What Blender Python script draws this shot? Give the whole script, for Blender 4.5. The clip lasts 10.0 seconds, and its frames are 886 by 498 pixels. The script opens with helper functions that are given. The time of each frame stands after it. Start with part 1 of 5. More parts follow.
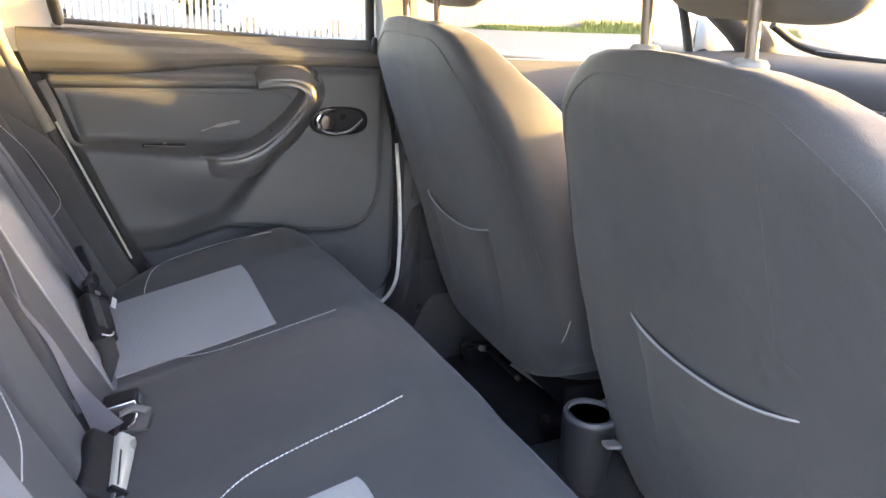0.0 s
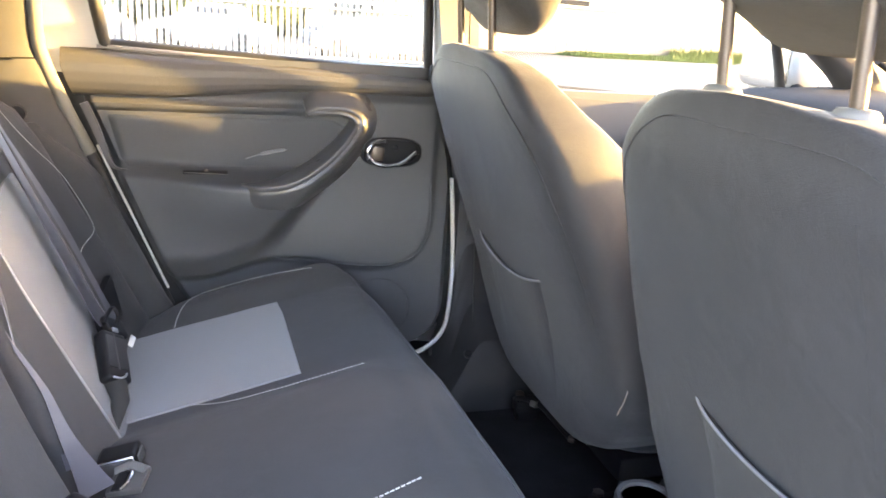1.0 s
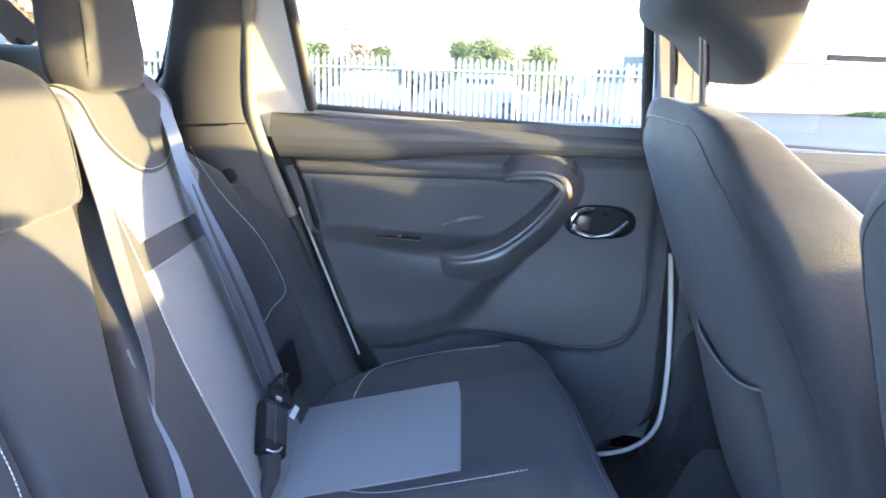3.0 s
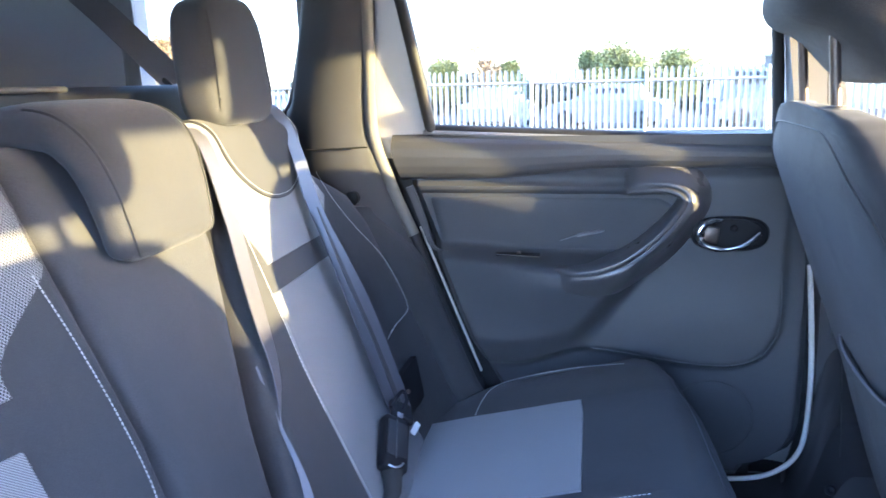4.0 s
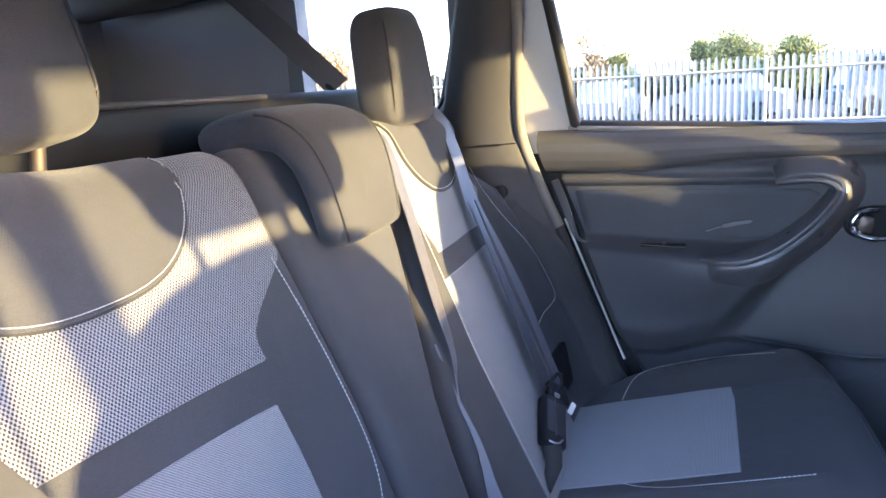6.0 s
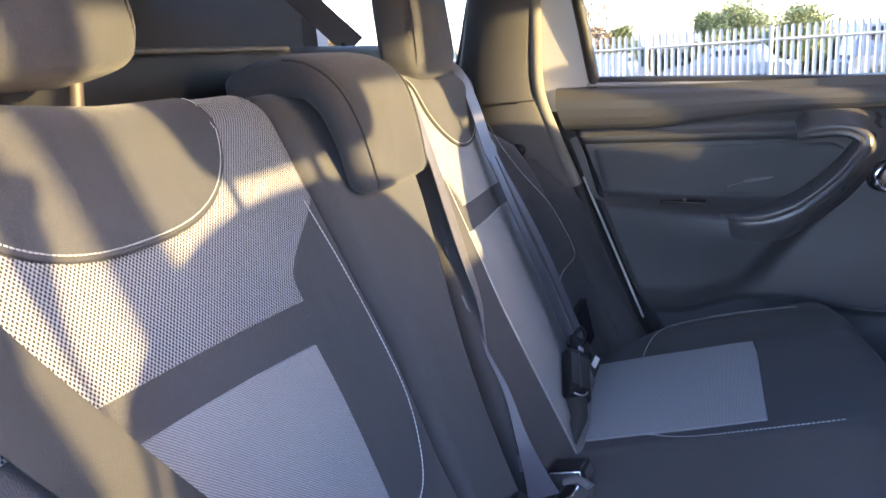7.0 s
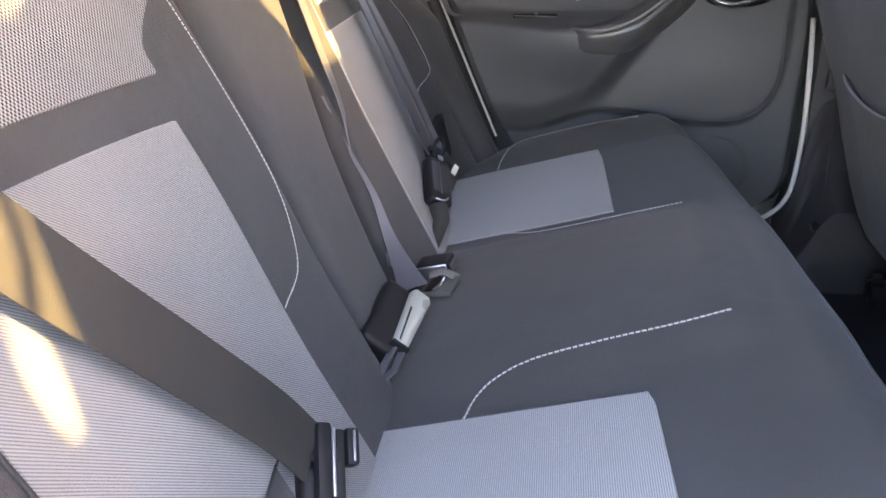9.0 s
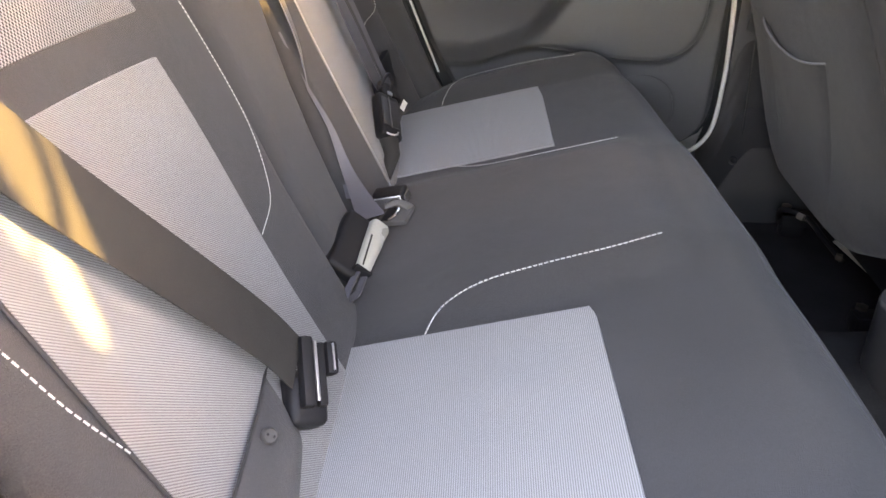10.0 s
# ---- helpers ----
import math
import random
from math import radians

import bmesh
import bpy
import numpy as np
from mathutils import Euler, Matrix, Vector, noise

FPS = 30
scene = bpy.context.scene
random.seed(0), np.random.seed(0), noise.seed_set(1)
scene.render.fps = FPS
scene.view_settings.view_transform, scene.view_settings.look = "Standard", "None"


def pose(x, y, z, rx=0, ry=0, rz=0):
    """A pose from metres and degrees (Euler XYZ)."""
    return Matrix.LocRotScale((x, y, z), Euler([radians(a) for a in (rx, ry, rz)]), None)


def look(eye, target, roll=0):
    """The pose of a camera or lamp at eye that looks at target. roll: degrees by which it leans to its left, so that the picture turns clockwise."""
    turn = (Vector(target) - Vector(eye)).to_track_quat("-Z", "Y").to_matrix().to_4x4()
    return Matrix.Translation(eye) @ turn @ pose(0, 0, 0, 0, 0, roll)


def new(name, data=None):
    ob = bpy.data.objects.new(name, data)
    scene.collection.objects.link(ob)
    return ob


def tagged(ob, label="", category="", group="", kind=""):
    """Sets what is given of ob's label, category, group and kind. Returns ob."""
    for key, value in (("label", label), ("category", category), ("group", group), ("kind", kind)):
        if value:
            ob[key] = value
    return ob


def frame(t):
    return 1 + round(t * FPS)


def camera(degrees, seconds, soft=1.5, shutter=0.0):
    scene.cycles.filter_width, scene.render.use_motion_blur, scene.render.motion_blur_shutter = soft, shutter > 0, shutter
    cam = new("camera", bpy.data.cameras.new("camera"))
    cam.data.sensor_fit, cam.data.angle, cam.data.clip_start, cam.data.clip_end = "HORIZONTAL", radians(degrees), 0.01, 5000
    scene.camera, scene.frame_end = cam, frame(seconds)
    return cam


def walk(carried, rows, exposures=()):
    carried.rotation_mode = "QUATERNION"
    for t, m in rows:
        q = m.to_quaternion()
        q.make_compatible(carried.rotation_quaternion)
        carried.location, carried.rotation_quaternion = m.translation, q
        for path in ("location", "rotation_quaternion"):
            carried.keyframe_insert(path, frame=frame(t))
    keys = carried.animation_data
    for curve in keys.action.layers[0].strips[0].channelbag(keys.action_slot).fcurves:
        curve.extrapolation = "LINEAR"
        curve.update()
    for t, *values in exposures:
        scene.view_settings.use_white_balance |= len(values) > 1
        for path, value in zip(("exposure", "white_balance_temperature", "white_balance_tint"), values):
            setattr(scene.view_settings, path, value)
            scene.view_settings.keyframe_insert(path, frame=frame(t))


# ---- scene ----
cam = camera(60.9, 10.0, soft=1.5, shutter=0.35)
PATH = [
    (0, (0.126, -0.975, 0.936), (0.906, 0.749, 0.288), 3.6),
    (0.5, (0.178, -0.918, 0.934), (0.913, 0.835, 0.312), 4.5),
    (1, (0.224, -0.866, 0.939), (0.819, 0.946, 0.336), 4.4),
    (1.5, (0.247, -0.83, 0.92), (0.69, 1.038, 0.358), 4.0),
    (2, (0.282, -0.794, 0.92), (0.558, 1.111, 0.377), 3.4),
    (3.5, (0.382, -0.713, 0.926), (0.131, 1.219, 0.475), 0.5),
    (4, (0.385, -0.724, 0.929), (-0.034, 1.182, 0.488), -1.5),
    (4.5, (0.371, -0.743, 0.934), (-0.153, 1.138, 0.501), -2.5),
    (5, (0.357, -0.768, 0.937), (-0.239, 1.092, 0.507), -2.9),
    (5.5, (0.342, -0.797, 0.939), (-0.308, 1.045, 0.51), -3.1),
    (6.8, (0.296, -0.836, 0.912), (-0.408, 0.975, 0.439), -3.9),
    (7, (0.292, -0.836, 0.902), (-0.398, 0.975, 0.408), -4.0),
    (7.5, (0.29, -0.836, 0.877), (-0.356, 0.969, 0.308), -4.1),
    (8, (0.286, -0.84, 0.856), (-0.281, 0.956, 0.182), -3.8),
    (8.5, (0.275, -0.848, 0.834), (-0.144, 0.945, 0.054), -3.2),
    (9, (0.266, -0.862, 0.823), (-0.015, 0.923, -0.036), -2.0),
    (9.5, (0.253, -0.893, 0.827), (0.076, 0.866, -0.108), -0.8),
    (10, (0.238, -0.93, 0.848), (0.151, 0.794, -0.163), 0.4),
]

EXPOSURE = [(0, 5.34, 7500, 27), (1.0, 5.62, 7600, 27), (1.5, 5.37, 7050, 25), (2.2, 5.33, 6300, 23), (3.5, 5.02, 5000, 24), (5.5, 4.72, 5200, 28), (7.0, 4.30, 5550, 30), (8.4, 4.70, 5850, 28), (9.0, 5.1, 7500, 29), (9.5, 5.25, 8750, 30), (10, 5.33, 9050, 30)]
walk(cam, [(t, look(eye, target, roll)) for t, eye, target, roll in PATH], EXPOSURE)

# ---- light ----
SUN_AZ, SUN_EL = 10.5, 7.7          # degrees: from the car's nose towards its right side; above the horizon
sun_way = Vector((math.cos(radians(SUN_AZ)) * math.cos(radians(SUN_EL)), -math.sin(radians(SUN_AZ)) * math.cos(radians(SUN_EL)), math.sin(radians(SUN_EL))))
world = bpy.data.worlds.new("sky")
scene.world = world
world.use_nodes = True
wn = world.node_tree.nodes
sky = wn.new("ShaderNodeTexSky")
sky.sky_type, sky.sun_disc = "NISHITA", False
sky.sun_elevation, sky.sun_rotation = radians(SUN_EL + 6), math.atan2(sun_way.x, sun_way.y)
sky.dust_density, sky.air_density = 1.2, 1.0
world.node_tree.links.new(sky.outputs[0], wn["Background"].inputs[0])
wn["Background"].inputs[1].default_value = 0.15
sun = new("sun", bpy.data.lights.new("sun", "SUN"))
sun.data.energy, sun.data.angle, sun.data.color = 1.2, radians(0.9), (1.0, 0.75, 0.24)
sun.matrix_world = look((0, 0, 0), -sun_way)


# ---- materials ----
def mat(name, col, rough=0.6, metal=0.0, grain=900.0, bump=0.15, var=0.15, blotch=7.0, spec=0.5, rvar=0.08):
    """A surface with fine grain relief and uneven colour and gloss at two scales; sizes in metres."""
    m = bpy.data.materials.new(name)
    m.use_nodes = True
    nt = m.node_tree
    n, l = nt.nodes, nt.links
    b = n["Principled BSDF"]
    b.inputs["Metallic"].default_value = metal
    b.inputs["Specular IOR Level"].default_value = spec
    tc = n.new("ShaderNodeTexCoord")
    big = n.new("ShaderNodeTexNoise")
    big.inputs["Scale"].default_value, big.inputs["Detail"].default_value = blotch, 6
    fine = n.new("ShaderNodeTexNoise")
    fine.inputs["Scale"].default_value, fine.inputs["Detail"].default_value = grain, 2
    l.new(tc.outputs["Object"], big.inputs["Vector"])
    l.new(tc.outputs["Object"], fine.inputs["Vector"])
    add = n.new("ShaderNodeMath")
    add.operation = "MULTIPLY_ADD"
    add.inputs[1].default_value = 0.5
    l.new(fine.outputs["Fac"], add.inputs[0])
    half = n.new("ShaderNodeMath")
    half.operation = "MULTIPLY"
    half.inputs[1].default_value = 0.5
    l.new(big.outputs["Fac"], half.inputs[0])
    l.new(half.outputs[0], add.inputs[2])
    ramp = n.new("ShaderNodeMapRange")
    ramp.inputs["From Min"].default_value, ramp.inputs["From Max"].default_value = 0.3, 0.7
    ramp.inputs["To Min"].default_value, ramp.inputs["To Max"].default_value = 1 - var, 1 + var
    l.new(add.outputs[0], ramp.inputs["Value"])
    hue = n.new("ShaderNodeVectorMath")
    hue.operation = "SCALE"
    hue.inputs[0].default_value = col
    l.new(ramp.outputs[0], hue.inputs["Scale"])
    l.new(hue.outputs[0], b.inputs["Base Color"])
    rr = n.new("ShaderNodeMapRange")
    rr.inputs["From Min"].default_value, rr.inputs["From Max"].default_value = 0.3, 0.7
    rr.inputs["To Min"].default_value, rr.inputs["To Max"].default_value = max(0.02, rough - rvar), min(1, rough + rvar)
    l.new(big.outputs["Fac"], rr.inputs["Value"])
    l.new(rr.outputs[0], b.inputs["Roughness"])
    if bump:
        bp = n.new("ShaderNodeBump")
        bp.inputs["Strength"].default_value, bp.inputs["Distance"].default_value = bump, 0.001
        l.new(fine.outputs["Fac"], bp.inputs["Height"])
        l.new(bp.outputs[0], b.inputs["Normal"])
    return m


def woven(name, base, dark, kx, kz, mode, rough=0.9):
    """Cloth with a woven figure: 'rib' has fine cords, 'twill' slanting ones, 'mesh' staggered holes. kx, kz: periods in metres across and up."""
    m = mat(name, base, rough, 0, 1500, 0.2, 0.1, 9)
    nt = m.node_tree
    n, l = nt.nodes, nt.links
    b = n["Principled BSDF"]
    tc = n.new("ShaderNodeTexCoord")
    sep = n.new("ShaderNodeSeparateXYZ")
    l.new(tc.outputs["Object"], sep.inputs[0])

    def wave(socket, period):
        k = n.new("ShaderNodeMath")
        k.operation = "MULTIPLY"
        k.inputs[1].default_value = 2 * math.pi / period
        l.new(socket, k.inputs[0])
        s = n.new("ShaderNodeMath")
        s.operation = "COSINE"
        l.new(k.outputs[0], s.inputs[0])
        return s.outputs[0]

    if mode == "rib_x":
        h = wave(sep.outputs["X"], kx)
    elif mode == "twill":
        slant = n.new("ShaderNodeMath")
        slant.operation = "MULTIPLY_ADD"
        slant.inputs[1].default_value = 0.9
        l.new(sep.outputs["Y"], slant.inputs[0])
        l.new(sep.outputs["Z"], slant.inputs[2])
        both = n.new("ShaderNodeMath")
        both.operation = "MULTIPLY_ADD"
        both.inputs[1].default_value = 0.25
        l.new(wave(sep.outputs["Y"], kx * 0.8), both.inputs[0])
        l.new(wave(slant.outputs[0], kz), both.inputs[2])
        h = both.outputs[0]
    else:
        a = n.new("ShaderNodeMath")
        a.operation = "MULTIPLY"
        l.new(wave(sep.outputs["Y"], kx), a.inputs[0])
        l.new(wave(sep.outputs["Z"], kz), a.inputs[1])
        h = a.outputs[0]
    r = n.new("ShaderNodeMapRange")
    lo, hi = ((-0.02, 0.15) if mode == "mesh" else (-0.9, 0.5))
    r.inputs["From Min"].default_value, r.inputs["From Max"].default_value = lo, hi
    l.new(h, r.inputs["Value"])
    mix = n.new("ShaderNodeMix")
    mix.data_type = "RGBA"
    src = b.inputs["Base Color"].links[0].from_socket
    l.new(r.outputs[0], mix.inputs["Factor"])
    if mode == "mesh":
        l.new(src, mix.inputs[6])
        mix.inputs[7].default_value = (*dark, 1)
    else:
        mix.inputs[6].default_value = (*dark, 1)
        l.new(src, mix.inputs[7])
    l.new(mix.outputs[2], b.inputs["Base Color"])
    bp = n.new("ShaderNodeBump")
    bp.inputs["Strength"].default_value, bp.inputs["Distance"].default_value = 0.4, 0.0008
    bp.invert = mode == "mesh"
    l.new(r.outputs[0], bp.inputs["Height"])
    l.new(bp.outputs[0], b.inputs["Normal"])
    b.inputs["Sheen Weight"].default_value = 0.15
    return m


def fabric(name, col, rough=0.92):
    """Seat cloth: a fine fuzzy grain over faint slack wrinkles."""
    m = mat(name, col, rough, 0, 900, 0.7, 0.28, 5, 0.25)
    n, l = m.node_tree.nodes, m.node_tree.links
    b = n["Principled BSDF"]
    tc, wr, bp = n.new("ShaderNodeTexCoord"), n.new("ShaderNodeTexNoise"), n.new("ShaderNodeBump")
    wr.inputs["Scale"].default_value, wr.inputs["Detail"].default_value, wr.inputs["Distortion"].default_value = 14, 3, 0.6
    bp.inputs["Strength"].default_value, bp.inputs["Distance"].default_value = 0.35, 0.006
    l.new(tc.outputs["Object"], wr.inputs["Vector"])
    l.new(wr.outputs["Fac"], bp.inputs["Height"])
    l.new(b.inputs["Normal"].links[0].from_socket, bp.inputs["Normal"])
    l.new(bp.outputs[0], b.inputs["Normal"])
    m.node_tree.nodes["Principled BSDF"].inputs["Sheen Weight"].default_value = 0.12
    m.node_tree.nodes["Principled BSDF"].inputs["Sheen Roughness"].default_value = 0.5
    return m


def glass(name, tint, rough=0.0):
    m = bpy.data.materials.new(name)
    m.use_nodes = True
    n, l = m.node_tree.nodes, m.node_tree.links
    out = n["Material Output"]
    n.remove(n["Principled BSDF"])
    tr, gl, mix = n.new("ShaderNodeBsdfTransparent"), n.new("ShaderNodeBsdfGlossy"), n.new("ShaderNodeMixShader")
    lw, pw, fr = n.new("ShaderNodeLayerWeight"), n.new("ShaderNodeMath"), n.new("ShaderNodeMath")
    lw.inputs["Blend"].default_value = 0.5
    pw.operation, fr.operation = "POWER", "MULTIPLY_ADD"
    pw.inputs[1].default_value, fr.inputs[1].default_value, fr.inputs[2].default_value = 5.0, 0.7, 0.03
    l.new(lw.outputs["Facing"], pw.inputs[0])
    l.new(pw.outputs[0], fr.inputs[0])
    tr.inputs["Color"].default_value = (*tint, 1)
    gl.inputs["Roughness"].default_value = rough
    l.new(fr.outputs[0], mix.inputs[0])
    l.new(tr.outputs[0], mix.inputs[1])
    l.new(gl.outputs[0], mix.inputs[2])
    l.new(mix.outputs[0], out.inputs["Surface"])
    return m


CLOTH = fabric("charcoal_seat_cloth", (0.052, 0.0517, 0.054))
CLOTH_MID = fabric("dark_grey_centre_cloth", (0.058, 0.058, 0.061))
# smoother cloth, toned darker to hold the shade on the front seats
FRONT_CLOTH_SHADE = fabric("smooth_front_cloth_shade_tone", (0.031, 0.031, 0.034), 0.55)
RIB_SEAT = woven("grey_ribbed_cushion_cloth", (0.37, 0.37, 0.375), (0.19, 0.19, 0.193), 0.0020, 0.0020, "rib_x")
RIB_BACK = woven("grey_ribbed_backrest_cloth", (0.285, 0.283, 0.291), (0.115, 0.114, 0.118), 0.0016, 0.0026, "twill")
MESHY = woven("open_mesh_cloth", (0.285, 0.281, 0.29), (0.010, 0.010, 0.011), 0.0038, 0.0043, "mesh")
THREAD = mat("white_thread", (0.52, 0.52, 0.51), 0.7, 0, 2000, 0.1)
PIPING = mat("dark_piping", (0.03, 0.03, 0.033), 0.7)
# one belt webbing in two tones; the paler carries the sky's sheen
WEB = mat("grey_belt_webbing", (0.084, 0.082, 0.096), 0.42, 0, 1200, 0.2, 0.12, 30, 0.8)
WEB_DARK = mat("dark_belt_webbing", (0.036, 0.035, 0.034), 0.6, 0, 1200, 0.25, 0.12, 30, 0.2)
PLASTIC = mat("charcoal_door_plastic", (0.073, 0.075, 0.081), 0.5, 0, 700, 0.35, 0.12, 9)
PLASTIC_TOP = mat("dark_grey_sill_plastic", (0.075, 0.074, 0.075), 0.48, 0, 700, 0.35, 0.1, 9)
INSERT = mat("dark_door_insert_vinyl", (0.058, 0.059, 0.065), 0.55, 0, 500, 0.4, 0.12, 9)
SILVER = mat("satin_grey_grip_plastic", (0.105, 0.102, 0.106), 0.32, 0.2, 900, 0.08, 0.08, 12)
CHROME = mat("chrome", (0.78, 0.78, 0.79), 0.12, 1.0, 300, 0.0, 0.03)
BRIGHT = mat("bright_pressed_steel", (0.42, 0.43, 0.45), 0.3, 0.9, 600, 0.05, 0.1)
STEEL = mat("dull_steel_rod", (0.15, 0.125, 0.11), 0.48, 0.9, 600, 0.05, 0.1)
TRIM_PALE = mat("pale_grey_pillar_plastic", (0.15, 0.147, 0.143), 0.6, 0, 800, 0.3, 0.08, 6)
TRIM = mat("grey_pillar_plastic", (0.050, 0.049, 0.050), 0.62, 0, 800, 0.3, 0.08, 6)
SEAL = mat("grey_door_seal_flock", (0.16, 0.155, 0.14), 0.8, 0, 1200, 0.3, 0.12, 20)
RUBBER = mat("black_rubber", (0.016, 0.016, 0.017), 0.6, 0, 900, 0.2, 0.2)
STRIP = mat("pale_weatherstrip", (0.66, 0.65, 0.62), 0.4, 0.1, 900, 0.05, 0.08)
BLACK = mat("black_plastic", (0.011, 0.011, 0.013), 0.5, 0, 900, 0.15, 0.15, 7, 0.25)
CARPET = mat("black_carpet", (0.020, 0.020, 0.022), 0.97, 0, 500, 1.0, 0.5, 14, 0.1)
HEADLINER = mat("grey_headliner", (0.42, 0.41, 0.40), 0.95, 0, 900, 0.3, 0.08, 4, 0.1)
PAINT = mat("pale_silver_car_paint", (0.50, 0.49, 0.47), 0.34, 0.3, 600, 0.0, 0.02, 2, 0.5, 0.02)
SLATE_WEB = mat("slate_belt_webbing", (0.085, 0.09, 0.11), 0.7, 0, 1200, 0.2, 0.12, 30, 0.3)
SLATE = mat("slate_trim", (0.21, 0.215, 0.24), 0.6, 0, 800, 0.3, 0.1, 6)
# pale tone for edges drawn as if catching light
PALE_GLINT = mat("pale_glint_tone", (0.22, 0.22, 0.23), 0.35, 0, 900, 0.1, 0.08)
SILL = mat("dark_sill_plastic", (0.030, 0.029, 0.031), 0.7, 0, 700, 0.35, 0.12, 9, 0.35)
DASH = mat("dark_dashboard_plastic", (0.022, 0.024, 0.028), 0.85, 0, 600, 0.4, 0.1, 7, 0.06)
CUP = mat("black_cup_holder_plastic", (0.022, 0.022, 0.025), 0.45, 0, 700, 0.3, 0.12, 9)
HEDGE = mat("dark_hedge_leaf", (0.045, 0.052, 0.028), 0.8, 0, 20, 0.2, 0.4, 1.5)
LABEL_PAPER = mat("pale_card", (0.6, 0.6, 0.58), 0.6)
GLASS = glass("clear_window_glass", (0.70, 0.715, 0.705))
GLASS_DARK = glass("tinted_car_glass", (0.25, 0.28, 0.30))


# ---- helpers of this scene ----
def thing(name, at, label, category, group="", kind=""):
    e = new(name)
    e.location = at
    e.empty_display_size = 0.05
    bpy.context.view_layer.update()
    return tagged(e, label, category, group, kind)


def part(name, bm, material, parent=None, label="", smooth=True):
    """Links a bmesh, in world coordinates, as one mesh object under a thing or a part."""
    me = bpy.data.meshes.new(name)
    bmesh.ops.recalc_face_normals(bm, faces=bm.faces)
    for f in bm.faces:
        f.smooth = smooth
    bm.to_mesh(me)
    bm.free()
    me.materials.append(material)
    if smooth:
        me.set_sharp_from_angle(angle=radians(48))
    ob = new(name, me)
    if parent is not None:
        root = parent if parent.type == "EMPTY" else parent.parent
        off = root.location.copy()
        me.transform(Matrix.Translation(-off))
        ob.parent = parent
    if label:
        ob["label"] = label
    return ob


def solo(name, bm, material, label, category, group="", kind="", smooth=True):
    return tagged(part(name, bm, material, None, "", smooth), label, category, group, kind)


def loft(rings, closed=True, caps=True, bm=None):
    bm = bm or bmesh.new()
    vs = [[bm.verts.new(p) for p in r] for r in rings]
    k = len(rings[0])
    for a, b in zip(vs, vs[1:]):
        for i in range(k if closed else k - 1):
            j = (i + 1) % k
            bm.faces.new((a[i], a[j], b[j], b[i]))
    if caps and closed:
        bm.faces.new(vs[0])
        bm.faces.new(vs[-1])
    return bm


def grid(fn, us, vs, bm=None, thick=None):
    """A sheet fn(u, v) -> point; thick: a vector by which its back lies off, with closed edges."""
    bm = bm or bmesh.new()
    f = [[bm.verts.new(fn(u, v)) for u in us] for v in vs]
    for a, b in zip(f, f[1:]):
        for i in range(len(us) - 1):
            bm.faces.new((a[i], a[i + 1], b[i + 1], b[i]))
    if thick is not None:
        t = Vector(thick)
        loop = f[0] + [r[-1] for r in f[1:]] + f[-1][-2::-1] + [r[0] for r in f[-2:0:-1]]
        back = [bm.verts.new(v.co + t) for v in loop]
        for i in range(len(loop)):
            j = (i + 1) % len(loop)
            bm.faces.new((loop[i], back[i], back[j], loop[j]))
        bm.faces.new(back)
    return bm


def span(a, b, n):
    return [a + (b - a) * i / n for i in range(n + 1)]


def smooth01(a, b, x):
    t = min(1.0, max(0.0, (x - a) / (b - a)))
    return t * t * (3 - 2 * t)


def steps(h, table):
    """A value read off a table of (height, value), straight between its rows."""
    if h <= table[0][0]:
        return table[0][1]
    for (a, p), (b, q) in zip(table, table[1:]):
        if h <= b:
            return p + (q - p) * (h - a) / (b - a)
    return table[-1][1]


def curve(points, n=8):
    """A smooth line through points (Catmull-Rom)."""
    p = [Vector(q) for q in points]
    p = [2 * p[0] - p[1]] + p + [2 * p[-1] - p[-2]]
    out = []
    for i in range(1, len(p) - 2):
        for k in range(n):
            t = k / n
            a, b, c, d = p[i - 1:i + 3]
            out.append(0.5 * (2 * b + (c - a) * t + (2 * a - 5 * b + 4 * c - d) * t * t + (3 * b - a - 3 * c + d) * t ** 3))
    return out + [p[-2]]


def tube(points, r, n=8, bm=None, flat=1.0, up=(0, 0, 1)):
    """A round or flattened bar along a line; r may be a list."""
    pts = [Vector(p) for p in points]
    rings = []
    for i, p in enumerate(pts):
        d = (pts[min(i + 1, len(pts) - 1)] - pts[max(i - 1, 0)]).normalized()
        s = d.cross(Vector(up))
        s = s.normalized() if s.length > 1e-4 else d.cross(Vector((1, 0.01, 0))).normalized()
        w = s.cross(d)
        rad = r[i] if isinstance(r, (list, tuple)) else r
        rings.append([p + s * rad * math.cos(2 * math.pi * k / n) + w * rad * flat * math.sin(2 * math.pi * k / n) for k in range(n)])
    return loft(rings, bm=bm)


def ribbon(points, across, width, thick=0.0014, bm=None):
    """Webbing along a line; across: its width's direction at each point, or one for all."""
    pts = [Vector(p) for p in points]
    rings = []
    for i, p in enumerate(pts):
        d = (pts[min(i + 1, len(pts) - 1)] - pts[max(i - 1, 0)]).normalized()
        a = Vector(across[i] if isinstance(across, list) else across)
        a = (a - d * a.dot(d)).normalized()
        nrm = a.cross(d)
        w = width[i] if isinstance(width, list) else width
        ring = [(-w / 2, -1), (-w / 6, -1), (w / 6, -1), (w / 2, -1), (w / 2, 1), (w / 6, 1), (-w / 6, 1), (-w / 2, 1)]
        rings.append([p + a * u + nrm * v * thick / 2 for u, v in ring])
    return loft(rings, bm=bm)


